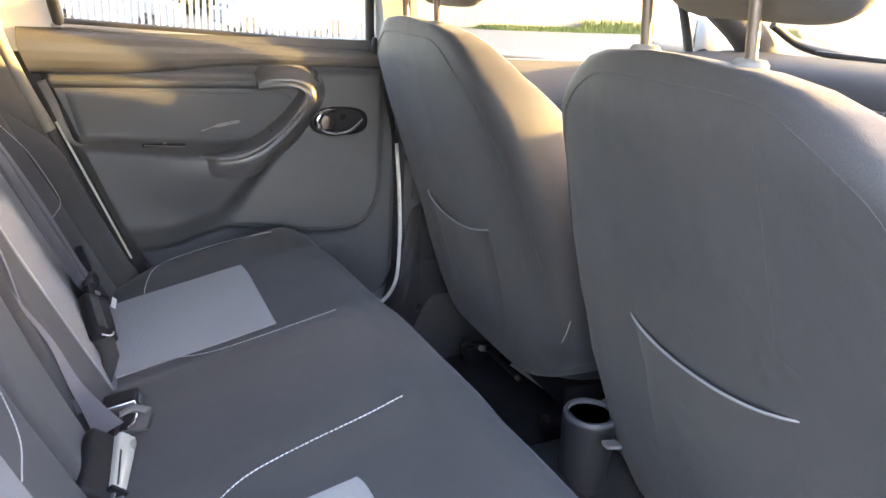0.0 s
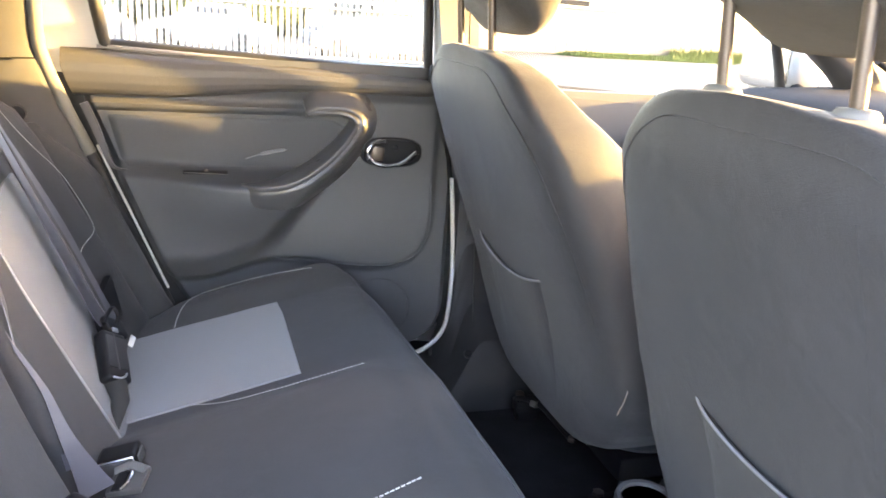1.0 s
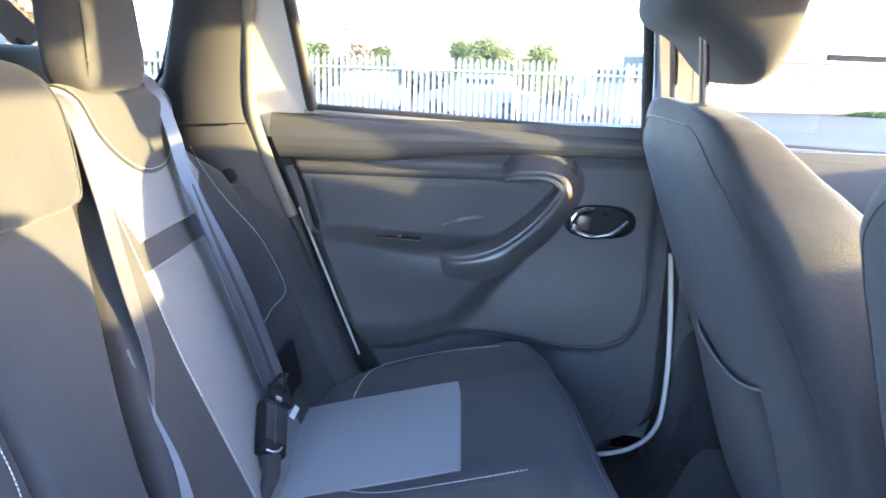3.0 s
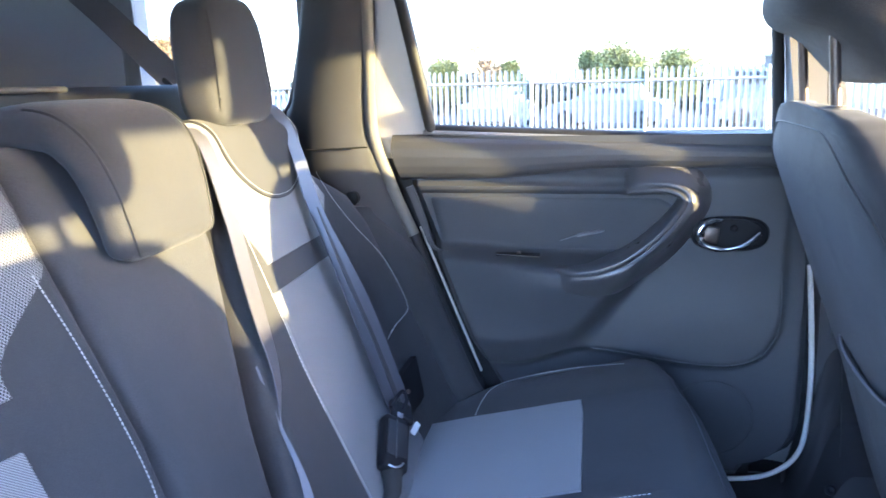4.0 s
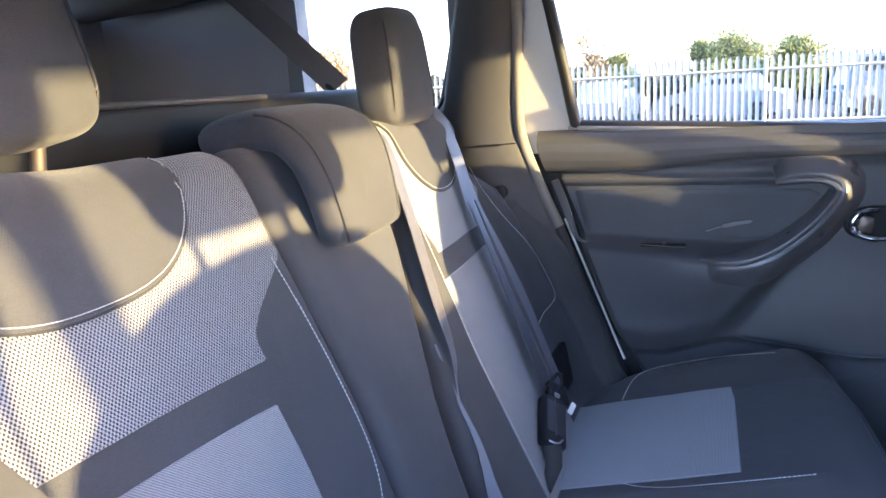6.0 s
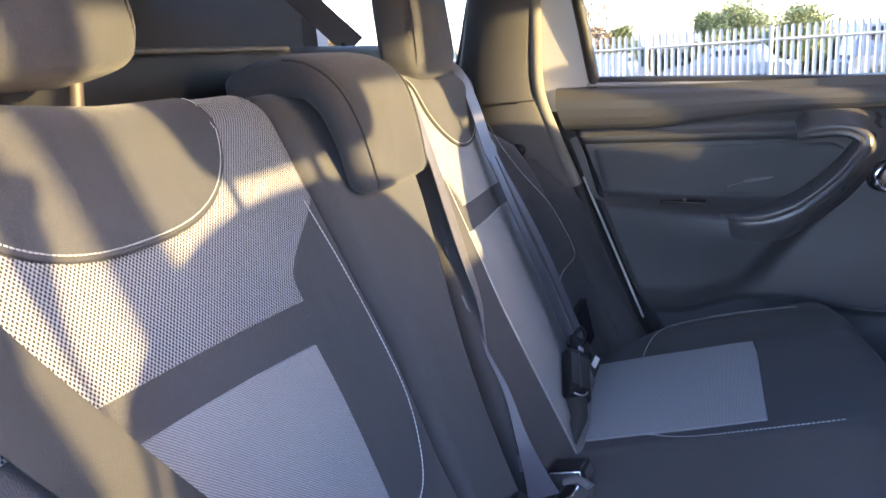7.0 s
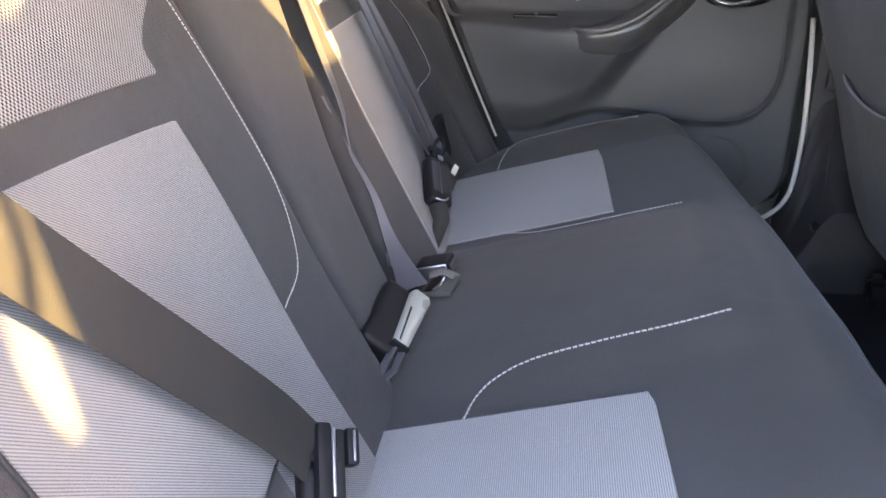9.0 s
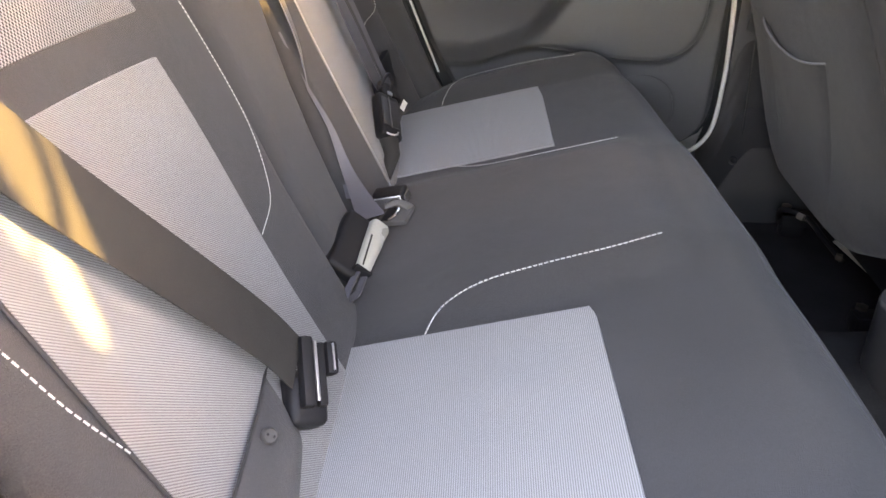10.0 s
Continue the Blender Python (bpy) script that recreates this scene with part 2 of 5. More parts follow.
def block(sx, sy, sz, m=Matrix(), bevel=0.003, seg=2, bm=None):
    """A box of that size round the pose m, with rounded edges."""
    b = bmesh.new()
    bmesh.ops.create_cube(b, size=1.0)
    bmesh.ops.scale(b, vec=(sx, sy, sz), verts=b.verts)
    if bevel:
        bmesh.ops.bevel(b, geom=b.edges[:], offset=bevel, segments=seg, affect="EDGES", profile=0.6)
    bmesh.ops.transform(b, matrix=m, verts=b.verts)
    if bm is None:
        return b
    me = bpy.data.meshes.new("tmp")
    b.to_mesh(me)
    b.free()
    bm.from_mesh(me)
    bpy.data.meshes.remove(me)
    return bm


def lathe(profile, m=Matrix(), n=24, bm=None):
    """A turned body: profile of (radius, height) about z, placed by m."""
    return loft([[m @ Vector((max(r, 1e-4) * math.cos(2 * math.pi * k / n), max(r, 1e-4) * math.sin(2 * math.pi * k / n), h)) for k in range(n)] for r, h in profile], bm=bm)


def dashes(line, normal, length=0.0040, gap=0.0020, w=0.0009, h=0.0009):
    """Stitches along a line, each a small raised stroke of thread."""
    bm = bmesh.new()
    pts = [Vector(p) for p in line]
    acc, nxt = 0.0, 0.0
    for a, b in zip(pts, pts[1:]):
        seg = (b - a).length
        d = (b - a).normalized()
        while nxt < acc + seg:
            c = a + d * (nxt - acc)
            nv = Vector(normal(c)) if callable(normal) else Vector(normal)
            s = d.cross(nv).normalized()
            e = c + d * length
            v = [bm.verts.new(q) for q in (c - s * w, c + s * w, e + s * w, e - s * w, c - s * w * .5 + nv * h, c + s * w * .5 + nv * h, e + s * w * .5 + nv * h, e - s * w * .5 + nv * h)]
            for f in ((4, 5, 6, 7), (0, 1, 5, 4), (1, 2, 6, 5), (2, 3, 7, 6), (3, 0, 4, 7)):
                bm.faces.new([v[k] for k in f])
            nxt += length + gap
        acc += seg
    return bm


# ---- ground and yard outside ----
SLOPE = 0.018


def ground_z(x, y):
    return -0.42 - SLOPE * max(0.0, y + 1.0)


ASPHALT = mat("pale_worn_yard_concrete", (0.045, 0.042, 0.037), 0.9, 0, 40, 0.4, 0.18, 0.5)
GRASS = mat("dry_green_grass", (0.09, 0.115, 0.03), 0.9, 0, 8, 0.3, 0.4, 1.2)
LEAF = mat("sunlit_leaf", (0.19, 0.205, 0.06), 0.7, 0, 20, 0.2, 0.4, 1.5)
LEAF_DRY = mat("autumn_leaf", (0.26, 0.18, 0.085), 0.7, 0, 20, 0.2, 0.4, 1.5)
BARK = mat("tree_bark", (0.10, 0.08, 0.06), 0.9, 0, 30, 0.6, 0.3, 4)
FENCE = mat("pale_grey_galvanised_fence", (0.40, 0.395, 0.38), 0.5, 0.1, 30, 0.1, 0.1, 2)
CAR_WHITE = mat("white_car_paint", (0.26, 0.26, 0.26), 0.25, 0, 100, 0.0, 0.03)
CAR_SILVER = mat("silver_blue_car_paint", (0.13, 0.15, 0.18), 0.28, 0.3, 100, 0.0, 0.04)
CAR_BLUE = mat("light_blue_car_paint", (0.07, 0.15, 0.24), 0.28, 0.1, 100, 0.0, 0.04)
TYRE = mat("tyre_rubber", (0.02, 0.02, 0.02), 0.85)
CLAD = mat("pale_corrugated_cladding", (0.095, 0.094, 0.092), 0.55, 0.1, 20, 0.1, 0.08, 0.6)

edges = [-400, -120, -40, -15, -1, 0, 4, 8, 12, 16, 20, 30, 60, 150, 400]
solo("ground", grid(lambda x, y: (x, y, ground_z(x, min(y, 60)) + 0.008 * math.sin(x * 0.7) * math.sin(y * 0.9)), [-400, -120, -40, -20, -10, -5, 0, 5, 10, 20, 40, 120, 400], edges), ASPHALT,
     "pale sunlit concrete yard round the parked car", "ground", kind="structure")


# unseen wall, added to block low sky light from the near side
solo("shade_wall", block(7.0, 0.25, 2.5, pose(4.7, -2.75, 0.80), 0.02), mat("weathered_plaster", (0.20, 0.19, 0.18), 0.9, 0, 60, 0.5, 0.2, 1.2), "plain unseen wall added to hold sky light off the near seats", "wall", kind="structure")

# ---- palisade fence beyond the far window ----
FY = 19.6


def fence(x0, x1, y0, y1, high, pitch, label):
    n = int(math.hypot(x1 - x0, y1 - y0) / pitch)
    d = Vector((x1 - x0, y1 - y0, 0)).normalized()
    s = Vector((-d.y, d.x, 0))
    e = thing("palisade_fence", (x0, y0, ground_z(x0, y0)), label, "fence", kind="structure")
    w = pitch * 0.27
    bm = bmesh.new()
    prof = [(-w, 0.0), (-w * 0.4, 0.03), (w * 0.4, 0.03), (w, 0.0), (w * 0.4, 0.024), (-w * 0.4, 0.024)]
    heights = ((0.05, 1.0), (high - 0.12, 1.0), (high - 0.04, 0.75), (high, 0.12))
    loft([[d * (u * k) + s * v + Vector((0, 0, h)) for u, v in prof] for h, k in heights], bm=bm)
    pale = part("pale", bm, FENCE, e)
    pale.data.transform(Matrix.Translation(e.location))
    first = True
    for i in range(n):
        p = Vector((x0, y0, 0)) + d * (i * pitch)
        ob = pale if first else new("pale", pale.data)
        first = False
        ob.parent = e
        ob.location = (p.x - x0, p.y - y0, ground_z(p.x, p.y) - e.location.z + random.uniform(-0.008, 0.008))
        ob.rotation_euler = (random.uniform(-0.006, 0.006), random.uniform(-0.006, 0.006), 0)
    for h in (0.3, high - 0.35):
        a, b = Vector((x0, y0, ground_z(x0, y0) + h)) - s * 0.03, Vector((x1, y1, ground_z(x1, y1) + h)) - s * 0.03
        part("rail", tube([a, b], 0.035, 4), FENCE, e, smooth=False)
    for i in range(0, n, 18):
        p = Vector((x0, y0, 0)) + d * (i * pitch) - s * 0.07
        z = ground_z(p.x, p.y)
        part("post", tube([p + Vector((0, 0, z)), p + Vector((0, 0, z + high - 0.05))], 0.05, 4), FENCE, e, smooth=False)
    return e


fence(-22, 7.2, FY, FY, 1.90, 0.162, "pale grey steel palisade fence along the yard")


def tree(x, y, high, wide, leaf, label, seed, bare=False):
    rnd = random.Random(seed)
    z = ground_z(x, min(y, 60))
    e = thing("tree", (x, y, z), label, "tree", "trees beyond the fence")
    bm = tube([(x, y, z - 0.1), (x + 0.1, y, z + high * 0.3), (x, y + 0.1, z + high * 0.6)], [0.05 * high, 0.035 * high, 0.02 * high], 8)
    for k in range(14 if bare else 8):
        a, h = rnd.uniform(0, 6.28), rnd.uniform(0.3, 0.6) * high
        q = Vector((x, y, z + h))
        out = Vector((math.cos(a), math.sin(a), rnd.uniform(0.4, 1.1))) * wide * rnd.uniform(0.3, 0.5)
        tube([q, q + out * 0.5 + Vector((0, 0, 0.05 * high)), q + out], [0.016 * high, 0.01 * high, 0.004 * high], 5, bm)
    part("trunk", bm, BARK, e)
    verts, faces = [], []
    clumps = [(Vector((rnd.gauss(0, 0.24) * wide, rnd.gauss(0, 0.24) * wide, z + high * rnd.uniform(0.35, 0.86))), wide * rnd.uniform(0.20, 0.36)) for _ in range(38)]
    for c, r in clumps:
        shrink = 1.0 - 0.55 * max(0, (c.z - z) / high - 0.5) * 2
        c = Vector((x + c.x * shrink, y + c.y * shrink, c.z))
        for _ in range(18 if bare else 170):
            v = Vector((rnd.gauss(0, 1), rnd.gauss(0, 1), rnd.gauss(0, 1))).normalized() * r * rnd.uniform(0.4, 1.05)
            p, s = c + v, rnd.uniform(0.07, 0.16) * (high / 6) ** 0.5
            a, b = Vector((rnd.gauss(0, 1), rnd.gauss(0, 1), rnd.gauss(0, 1))).normalized() * s, Vector((rnd.gauss(0, 1), rnd.gauss(0, 1), rnd.gauss(0, 1))).normalized() * s
            k = len(verts)
            verts += [p - a, p + b * 0.6, p + a, p - b * 0.6]
            faces.append((k, k + 1, k + 2, k + 3))
    me = bpy.data.meshes.new("crown")
    me.from_pydata([Vector(v) - e.location for v in verts], [], faces)
    me.materials.append(leaf)
    crown = new("crown", me)
    crown.parent = e
    return e


# ---- parked cars behind the fence ----
def parked_car(x, y, turn, paint, label, van=False):
    z = ground_z(x, y)
    e = thing("parked_car", (x, y, z), label, "car", "cars parked behind the fence")
    m = pose(x, y, z, 0, 0, turn)
    L, H = (4.3, 1.5) if not van else (4.9, 1.95)
    side = [(-L / 2, 0.35), (-L / 2, 0.8), (-L / 2 + 0.25, 0.95), (-L / 2 + (0.15 if van else 0.75), 1.0), (-L / 2 + (0.35 if van else 1.15), H), (0.35, H), (1.05, 1.02), (L / 2 - 0.25, 0.85), (L / 2, 0.65), (L / 2, 0.35), (L / 2 - 0.5, 0.25), (-L / 2 + 0.5, 0.25)]
    rings = []
    for yy, k, top in ((-0.84, 0.96, 0.0), (-0.86, 1.0, 0.0), (-0.70, 1.0, 1.0), (0.70, 1.0, 1.0), (0.86, 1.0, 0.0), (0.84, 0.96, 0.0)):
        rings.append([m @ Vector((px * k, yy, min(pz, 0.98) if not top else pz)) for px, pz in side])
    part("body", loft(rings), paint, e)
    for yy in (-0.80, 0.80):
        w = part("side_window", grid(lambda u, v: m @ Vector(((-L / 2 + (0.5 if van else 1.25)) + u * ((0.75 if van else 0.3) + L / 2 - 1.0 - 0.25 * v), yy + (0.0 if yy < 0 else 0.0) - math.copysign(0.10 * v - 0.04, yy), 1.03 + v * (H - 1.14))), span(0, 1, 4), span(0, 1, 2), thick=m.to_3x3() @ Vector((0, -math.copysign(0.01, yy), 0))), GLASS_DARK, e)
    part("windscreen", grid(lambda u, v: m @ Vector((1.06 - 0.66 * v + 0.03, -0.64 + 1.28 * u, 1.05 + v * (H - 1.12))), span(0, 1, 4), span(0, 1, 2), thick=m.to_3x3() @ Vector((-0.01, 0, 0))), GLASS_DARK, e)
    for px in (-L / 2 + 0.85, L / 2 - 0.85):
        for yy in (-0.78, 0.78):
            q = m @ pose(px, yy, 0.32, 90)
            wh = part("wheel", lathe([(0.2, -0.1), (0.31, -0.1), (0.32, -0.06), (0.32, 0.06), (0.31, 0.1), (0.2, 0.1)], q, 20), TYRE, e)
            part("rim", lathe([(0.03, -0.09), (0.19, -0.105), (0.2, -0.08), (0.2, 0.08), (0.19, 0.105), (0.03, 0.09)], q, 16), STEEL, wh)
    return e


parked_car(-3.6, FY + 8.6, 80, CAR_WHITE, "white hatchback parked behind the palisade fence")
parked_car(0.4, FY + 7.4, 165, CAR_WHITE, "white saloon parked behind the palisade fence")
parked_car(-7.6, FY + 8.8, 96, CAR_BLUE, "light blue van parked behind the palisade fence", True)
parked_car(6.2, FY + 8.0, 10, CAR_SILVER, "silver estate car parked behind the palisade fence", True)
parked_car(-13.0, FY + 8.2, 85, CAR_SILVER, "silver hatchback parked behind the palisade fence")

tree(0.9, 44, 4.0, 3.0, LEAF, "round green tree rising behind the fence", 3)
tree(-0.7, 46, 3.9, 1.5, LEAF, "slim dark green tree behind the fence", 7)
tree(3.9, 44, 3.4, 2.8, LEAF, "low green tree rising behind the fence", 4)
tree(-5.3, 44, 3.3, 1.5, LEAF, "low green tree rising behind the fence", 5)
tree(-9.2, 44, 3.4, 2.2, LEAF, "low green tree rising behind the fence", 6)
tree(-6.6, 43, 4.9, 2.0, LEAF_DRY, "bare twiggy tree behind the fence", 8, True)
tree(-23.4, 38, 5.2, 3.4, LEAF_DRY, "brown autumn tree beyond the yard", 9)
tree(-20.9, 39, 4.3, 3.2, LEAF_DRY, "brown autumn tree beyond the yard", 10)

# hedge line, far off
rnd = random.Random(12)
hv, hf = [], []
for i in range(9500):
    x, y = rnd.uniform(-60, 14), rnd.uniform(47, 51)
    p = Vector((x, y, ground_z(x, 48) + rnd.uniform(0, 2.5) * (0.8 + 0.2 * math.sin(x * 0.6))))
    a, b = Vector((rnd.gauss(0, 1), rnd.gauss(0, 1), rnd.gauss(0, 1))).normalized() * 0.28, Vector((rnd.gauss(0, 1), rnd.gauss(0, 1), rnd.gauss(0, 1))).normalized() * 0.28
    k = len(hv)
    hv += [p - a, p + b, p + a, p - b]
    hf.append((k, k + 1, k + 2, k + 3))
me = bpy.data.meshes.new("far_hedge")
me.from_pydata(hv, [], hf)
me.materials.append(HEDGE)
tagged(new("far_hedge", me), "far low hedge behind the parked cars", "hedge", kind="stuff")

# white clad sheds and the grass verge ahead of the car
SX, SY, SW, SD, SH = 21.5, 48.0, 25, 3.0, 3.0
z = ground_z(SX, SY)
shed = thing("industrial_shed", (SX, SY, z), "long pale corrugated shed across the yard", "building")
m = pose(SX, SY, z, 0, 0, 15)
part("wall", block(SW, SD, SH + 0.5, m @ pose(0, 0, SH / 2 - 0.25), 0), CLAD, shed, smooth=False)
part("roof", loft([[m @ Vector((px, py, pz)) for py, pz in ((-SD / 2 - 0.2, SH), (SD / 2 + 0.2, SH), (SD / 2 + 0.2, SH + 0.16), (-SD / 2 - 0.2, SH + 0.16))] for px in (-SW / 2 - 0.1, SW / 2 + 0.1)]), FENCE, shed, smooth=False)
part("parapet", block(4.2, 0.3, 0.42, m @ pose(1.2, -SD / 2, SH + 0.32), 0.02, 1), DASH, shed, "dark grey parapet on the roof's edge", smooth=False)
rib = part("panel", block(0.05, 0.030, SH - 0.1, pose(0, 0.016, 0), 0.012, 1), CLAD, shed, smooth=False)
rib.data.transform(Matrix.Translation(shed.location))
for i in range(int(SW / 0.45)):
    ob = rib if i == 0 else new("panel", rib.data)
    ob.parent = shed
    ob.matrix_basis = Matrix.Translation(-shed.location) @ m @ pose(-SW / 2 + 0.3 + i * 0.45, -SD / 2 - 0.02, SH / 2)

# tall panel fence running on to the right of the shed
run = [Vector((34.0, 51.5, 0)), Vector((66.0, 60.0, 0))]
d = (run[1] - run[0]).normalized()
panels = thing("panel_fence", (run[0].x, run[0].y, ground_z(*run[0][:2])), "tall pale panel fence across the yard", "fence", kind="structure")
first = None
for i in range(26):
    p = run[0] + d * (1.2 * i)
    if first is None:
        first = part("panel", block(1.14, 0.06, 3.0, Matrix.Translation(panels.location), 0.01, 1), CLAD, panels, smooth=False)
    ob = first if i == 0 else new("panel", first.data)
    ob.parent = panels
    ob.matrix_basis = pose(p.x - run[0].x, p.y - run[0].y, 1.5 + ground_z(p.x, p.y) - panels.location.z + 0.02 * math.sin(i * 2.3), 0, 0, math.degrees(math.atan2(d.y, d.x)) + 2 * math.sin(i * 1.7))

gv, gf = [], []
for i in range(16000):
    u, v = rnd.random(), rnd.gauss(0, 1)
    if i % 2:
        x, y = 22 + 14 * u + 0.5 * v, 43.2 + 4 * u - 0.5 * v
    else:
        x, y = 33 + 30 * u - 0.5 * v, 49 + 7.6 * u - v
    z = ground_z(x, y)
    hgt = rnd.uniform(0.1, 0.42) * (1.0 if i % 2 else 2.6) * math.exp(-v * v * 0.4)
    a = rnd.uniform(0, 6.28)
    s = Vector((math.cos(a), math.sin(a), 0)) * 0.07
    k = len(gv)
    gv += [Vector((x, y, z)) - s, Vector((x, y, z)) + s, Vector((x + rnd.gauss(0, 0.05), y + rnd.gauss(0, 0.05), z + hgt))]
    gf.append((k, k + 1, k + 2))
me = bpy.data.meshes.new("grass_verge")
me.from_pydata(gv, [], gf)
me.materials.append(GRASS)
tagged(new("grass_verge", me), "strip of rough green grass along the yard's edge", "grass", kind="stuff")

# ---- the car's shell ----
solo("floor", grid(lambda x, y: (x, y, 0.045 + 0.105 * math.exp(-(y / 0.115) ** 4) * smooth01(0.42, 0.6, x) + 0.25 * smooth01(0.62, 0.74, abs(y)) * 0.25 + 0.004 * math.sin(x * 37) * math.sin(y * 31)), span(-0.05, 2.10, 60), span(-0.87, 0.87, 58), thick=(0, 0, -0.05)),
     CARPET, "black carpeted car floor with a centre tunnel", "floor", kind="structure")


# outer skin of the body's sides, with the near rear doorway left open
for s, spans in ((1, ((-1.2, 2.2, -0.10, 0.74), (-1.2, -0.14, 0.74, 0.87))), (-1, ((-1.2, -0.10, -0.10, 0.87), (-0.10, 0.80, -0.10, 0.06), (0.80, 2.2, -0.10, 0.74)))):
    bm = bmesh.new()
    for x0, x1, z0, z1 in spans:
        block(x1 - x0, 0.03, z1 - z0, pose((x0 + x1) / 2, s * 0.885, (z0 + z1) / 2), 0, 1, bm)
    solo("body_side", bm, PAINT, "pale painted outer side of the car body", "car body", kind="structure", smooth=False)
# the car stands on its four wheels; front wings and nose close the body below the bonnet
chassis = thing("chassis", (0.5, 0, -0.42), "black underbody of the car standing on four wheels", "car body", kind="structure")
part("underbody", block(3.4, 1.74, 0.04, pose(0.50, 0, -0.10), 0), BLACK, chassis, smooth=False)
for x in (-0.62, 2.02):
    for s in (1, -1):
        q = pose(x, s * 0.80, -0.10 + (-0.018 if s > 0 else 0.0), 90)
        ty = part("wheel", lathe([(0.22, -0.10), (0.31, -0.105), (0.325, -0.07), (0.325, 0.07), (0.31, 0.105), (0.22, 0.10)], q, 28), TYRE, chassis)
        part("rim", lathe([(0.02, -0.08), (0.20, -0.085), (0.225, -0.098), (0.225, 0.098), (0.20, 0.085), (0.02, 0.08)], q, 24), PAINT, ty)
solo("front_body", loft([[(x, -w, -0.10), (x, -w, h - 0.08), (x, -w * 0.86, h), (x, w * 0.86, h), (x, w, h - 0.08), (x, w, -0.10)] for x, w, h in ((2.20, 0.87, 0.60), (2.6, 0.86, 0.57), (2.95, 0.80, 0.50), (3.06, 0.70, 0.42))]), PAINT, "pale painted front wings and nose of the car", "car body", kind="structure")
solo("load_floor", block(1.16, 1.46, 0.03, pose(-0.60, 0, 0.20), 0.004), CARPET, "black carpeted load-bay floor", "floor", kind="structure")
solo("bulkhead", block(0.05, 1.74, 0.75, pose(2.12, 0, 0.32), 0), BLACK, "black bulkhead ahead of the dashboard", "bulkhead", kind="structure", smooth=False)


def roof_pt(x, y):
    return (x, y, 1.225 + 0.035 * (1 - (y / 0.66) ** 2) - 0.05 * smooth01(0.75, 1.15, x) - 0.06 * smooth01(-0.6, -1.1, x))


solo("ceiling", grid(roof_pt, span(-1.15, 1.12, 30), span(-0.66, 0.66, 14), thick=(0, 0, 0.05)), HEADLINER, "grey cloth headliner of the car's roof", "headliner", kind="structure")
for s, out, nm in ((1, 0, "roof_rail"), (-1, 0.043, "roof_rail")):
    solo(nm, tube([(-1.12, s * 0.655, 1.16), (-0.6, s * 0.675, 1.195), (0.1, s * 0.68, 1.205), (0.8, s * 0.67, 1.185), (1.14, s * 0.645 - out * 0.4, 1.15), (1.50, s * 0.665 - out, 1.02), (1.74, s * 0.695 - out, 0.90), (1.93, s * 0.73 - out, 0.78)], [0.045, 0.04, 0.037, 0.037, 0.037, 0.042 - 0.25 * out, 0.055 - 0.3 * out, 0.065], 10), TRIM, "grey trim along the roof edge and windscreen pillar", "trim", kind="structure")
solo("windscreen_header", tube([(1.13, -0.64, 1.165), (1.17, 0, 1.205), (1.13, 0.64, 1.165)], 0.035, 10), HEADLINER, "grey header rail above the windscreen", "trim", kind="structure")

# ---- far rear door ----
def door_rear_x(z):
    pts = ((0.10, 0.27), (0.25, 0.195), (0.335, 0.146), (0.60, 0.042), (0.72, -0.004), (0.82, -0.036), (0.9, -0.06))
    for (z0, x0), (z1, x1) in zip(pts, pts[1:]):
        if z <= z1:
            return x0 + (x1 - x0) * (z - z0) / (z1 - z0)
    return pts[-1][1]


def door_front_x(z):
    c = 0.772 - 0.05 * smooth01(0.55, 0.82, z)
    if z < 0.26:
        c -= 0.10 - math.sqrt(max(0, 0.10 ** 2 - min(0.10, 0.26 - z) ** 2))
    return c


def low_line(x):
    """Height of the crease above the door's lower pocket."""
    return 0.352 + 0.039 * smooth01(0.2, 0.36, x) - 0.026 * smooth01(0.37, 0.58, x)


def raised(x, z):
    """1 on the raised upper trim, 0 beyond its lower edge and rounded front corner."""
    u, w = max(0.0, (x - 0.6) / 0.118), max(0.0, (low_line(x) + 0.15 - z) / 0.15)
    return 1 - smooth01(0.92, 1.08, (u ** 2.6 + w ** 2.6) ** (1 / 2.6))


def door_in(x, z):
    """How far the trim stands in from the door's flat (metres towards the cabin)."""
    h = 0.018 * smooth01(0.730, 0.756, z)
    h += 0.010 * (smooth01(0.706, 0.714, z) - smooth01(0.722, 0.730, z)) * (1 - smooth01(0.38, 0.50, x))
    low = low_line(x)
    top = 0.584 + 0.014 * (1 - smooth01(0.05, 0.33, x))
    arm = (1 - smooth01(top - 0.022, top + 0.014, z)) * smooth01(low - 0.004, low + 0.07, z)
    right = 0.353 + 0.124 * max(0.0, min(1.2, (z - 0.40) / 0.17)) ** 1.2
    fall = 1 - smooth01(right - 0.055, right + 0.014, x)
    h += 0.036 * arm * fall + 0.040 * smooth01(0.06, 0.30, x) * (1 - smooth01(top - 0.022, top + 0.014, z)) * smooth01(0.43, 0.55, z) * fall
    h += (0.011 + 0.009 * (1 - smooth01(0.44, 0.57, z))) * raised(x, z) * (1 - smooth01(0.728, 0.75, z))
    r = math.hypot(x - 0.60, z - 0.255)
    h += 0.003 * smooth01(0.085, 0.070, r)
    return h


def door_y(x, z):
    return 0.748 - door_in(x, z)


car_door = thing("door_1", (0.4, 0.80, 0.12), "closed rear car door with dark moulded plastic trim", "car door", kind="structure")


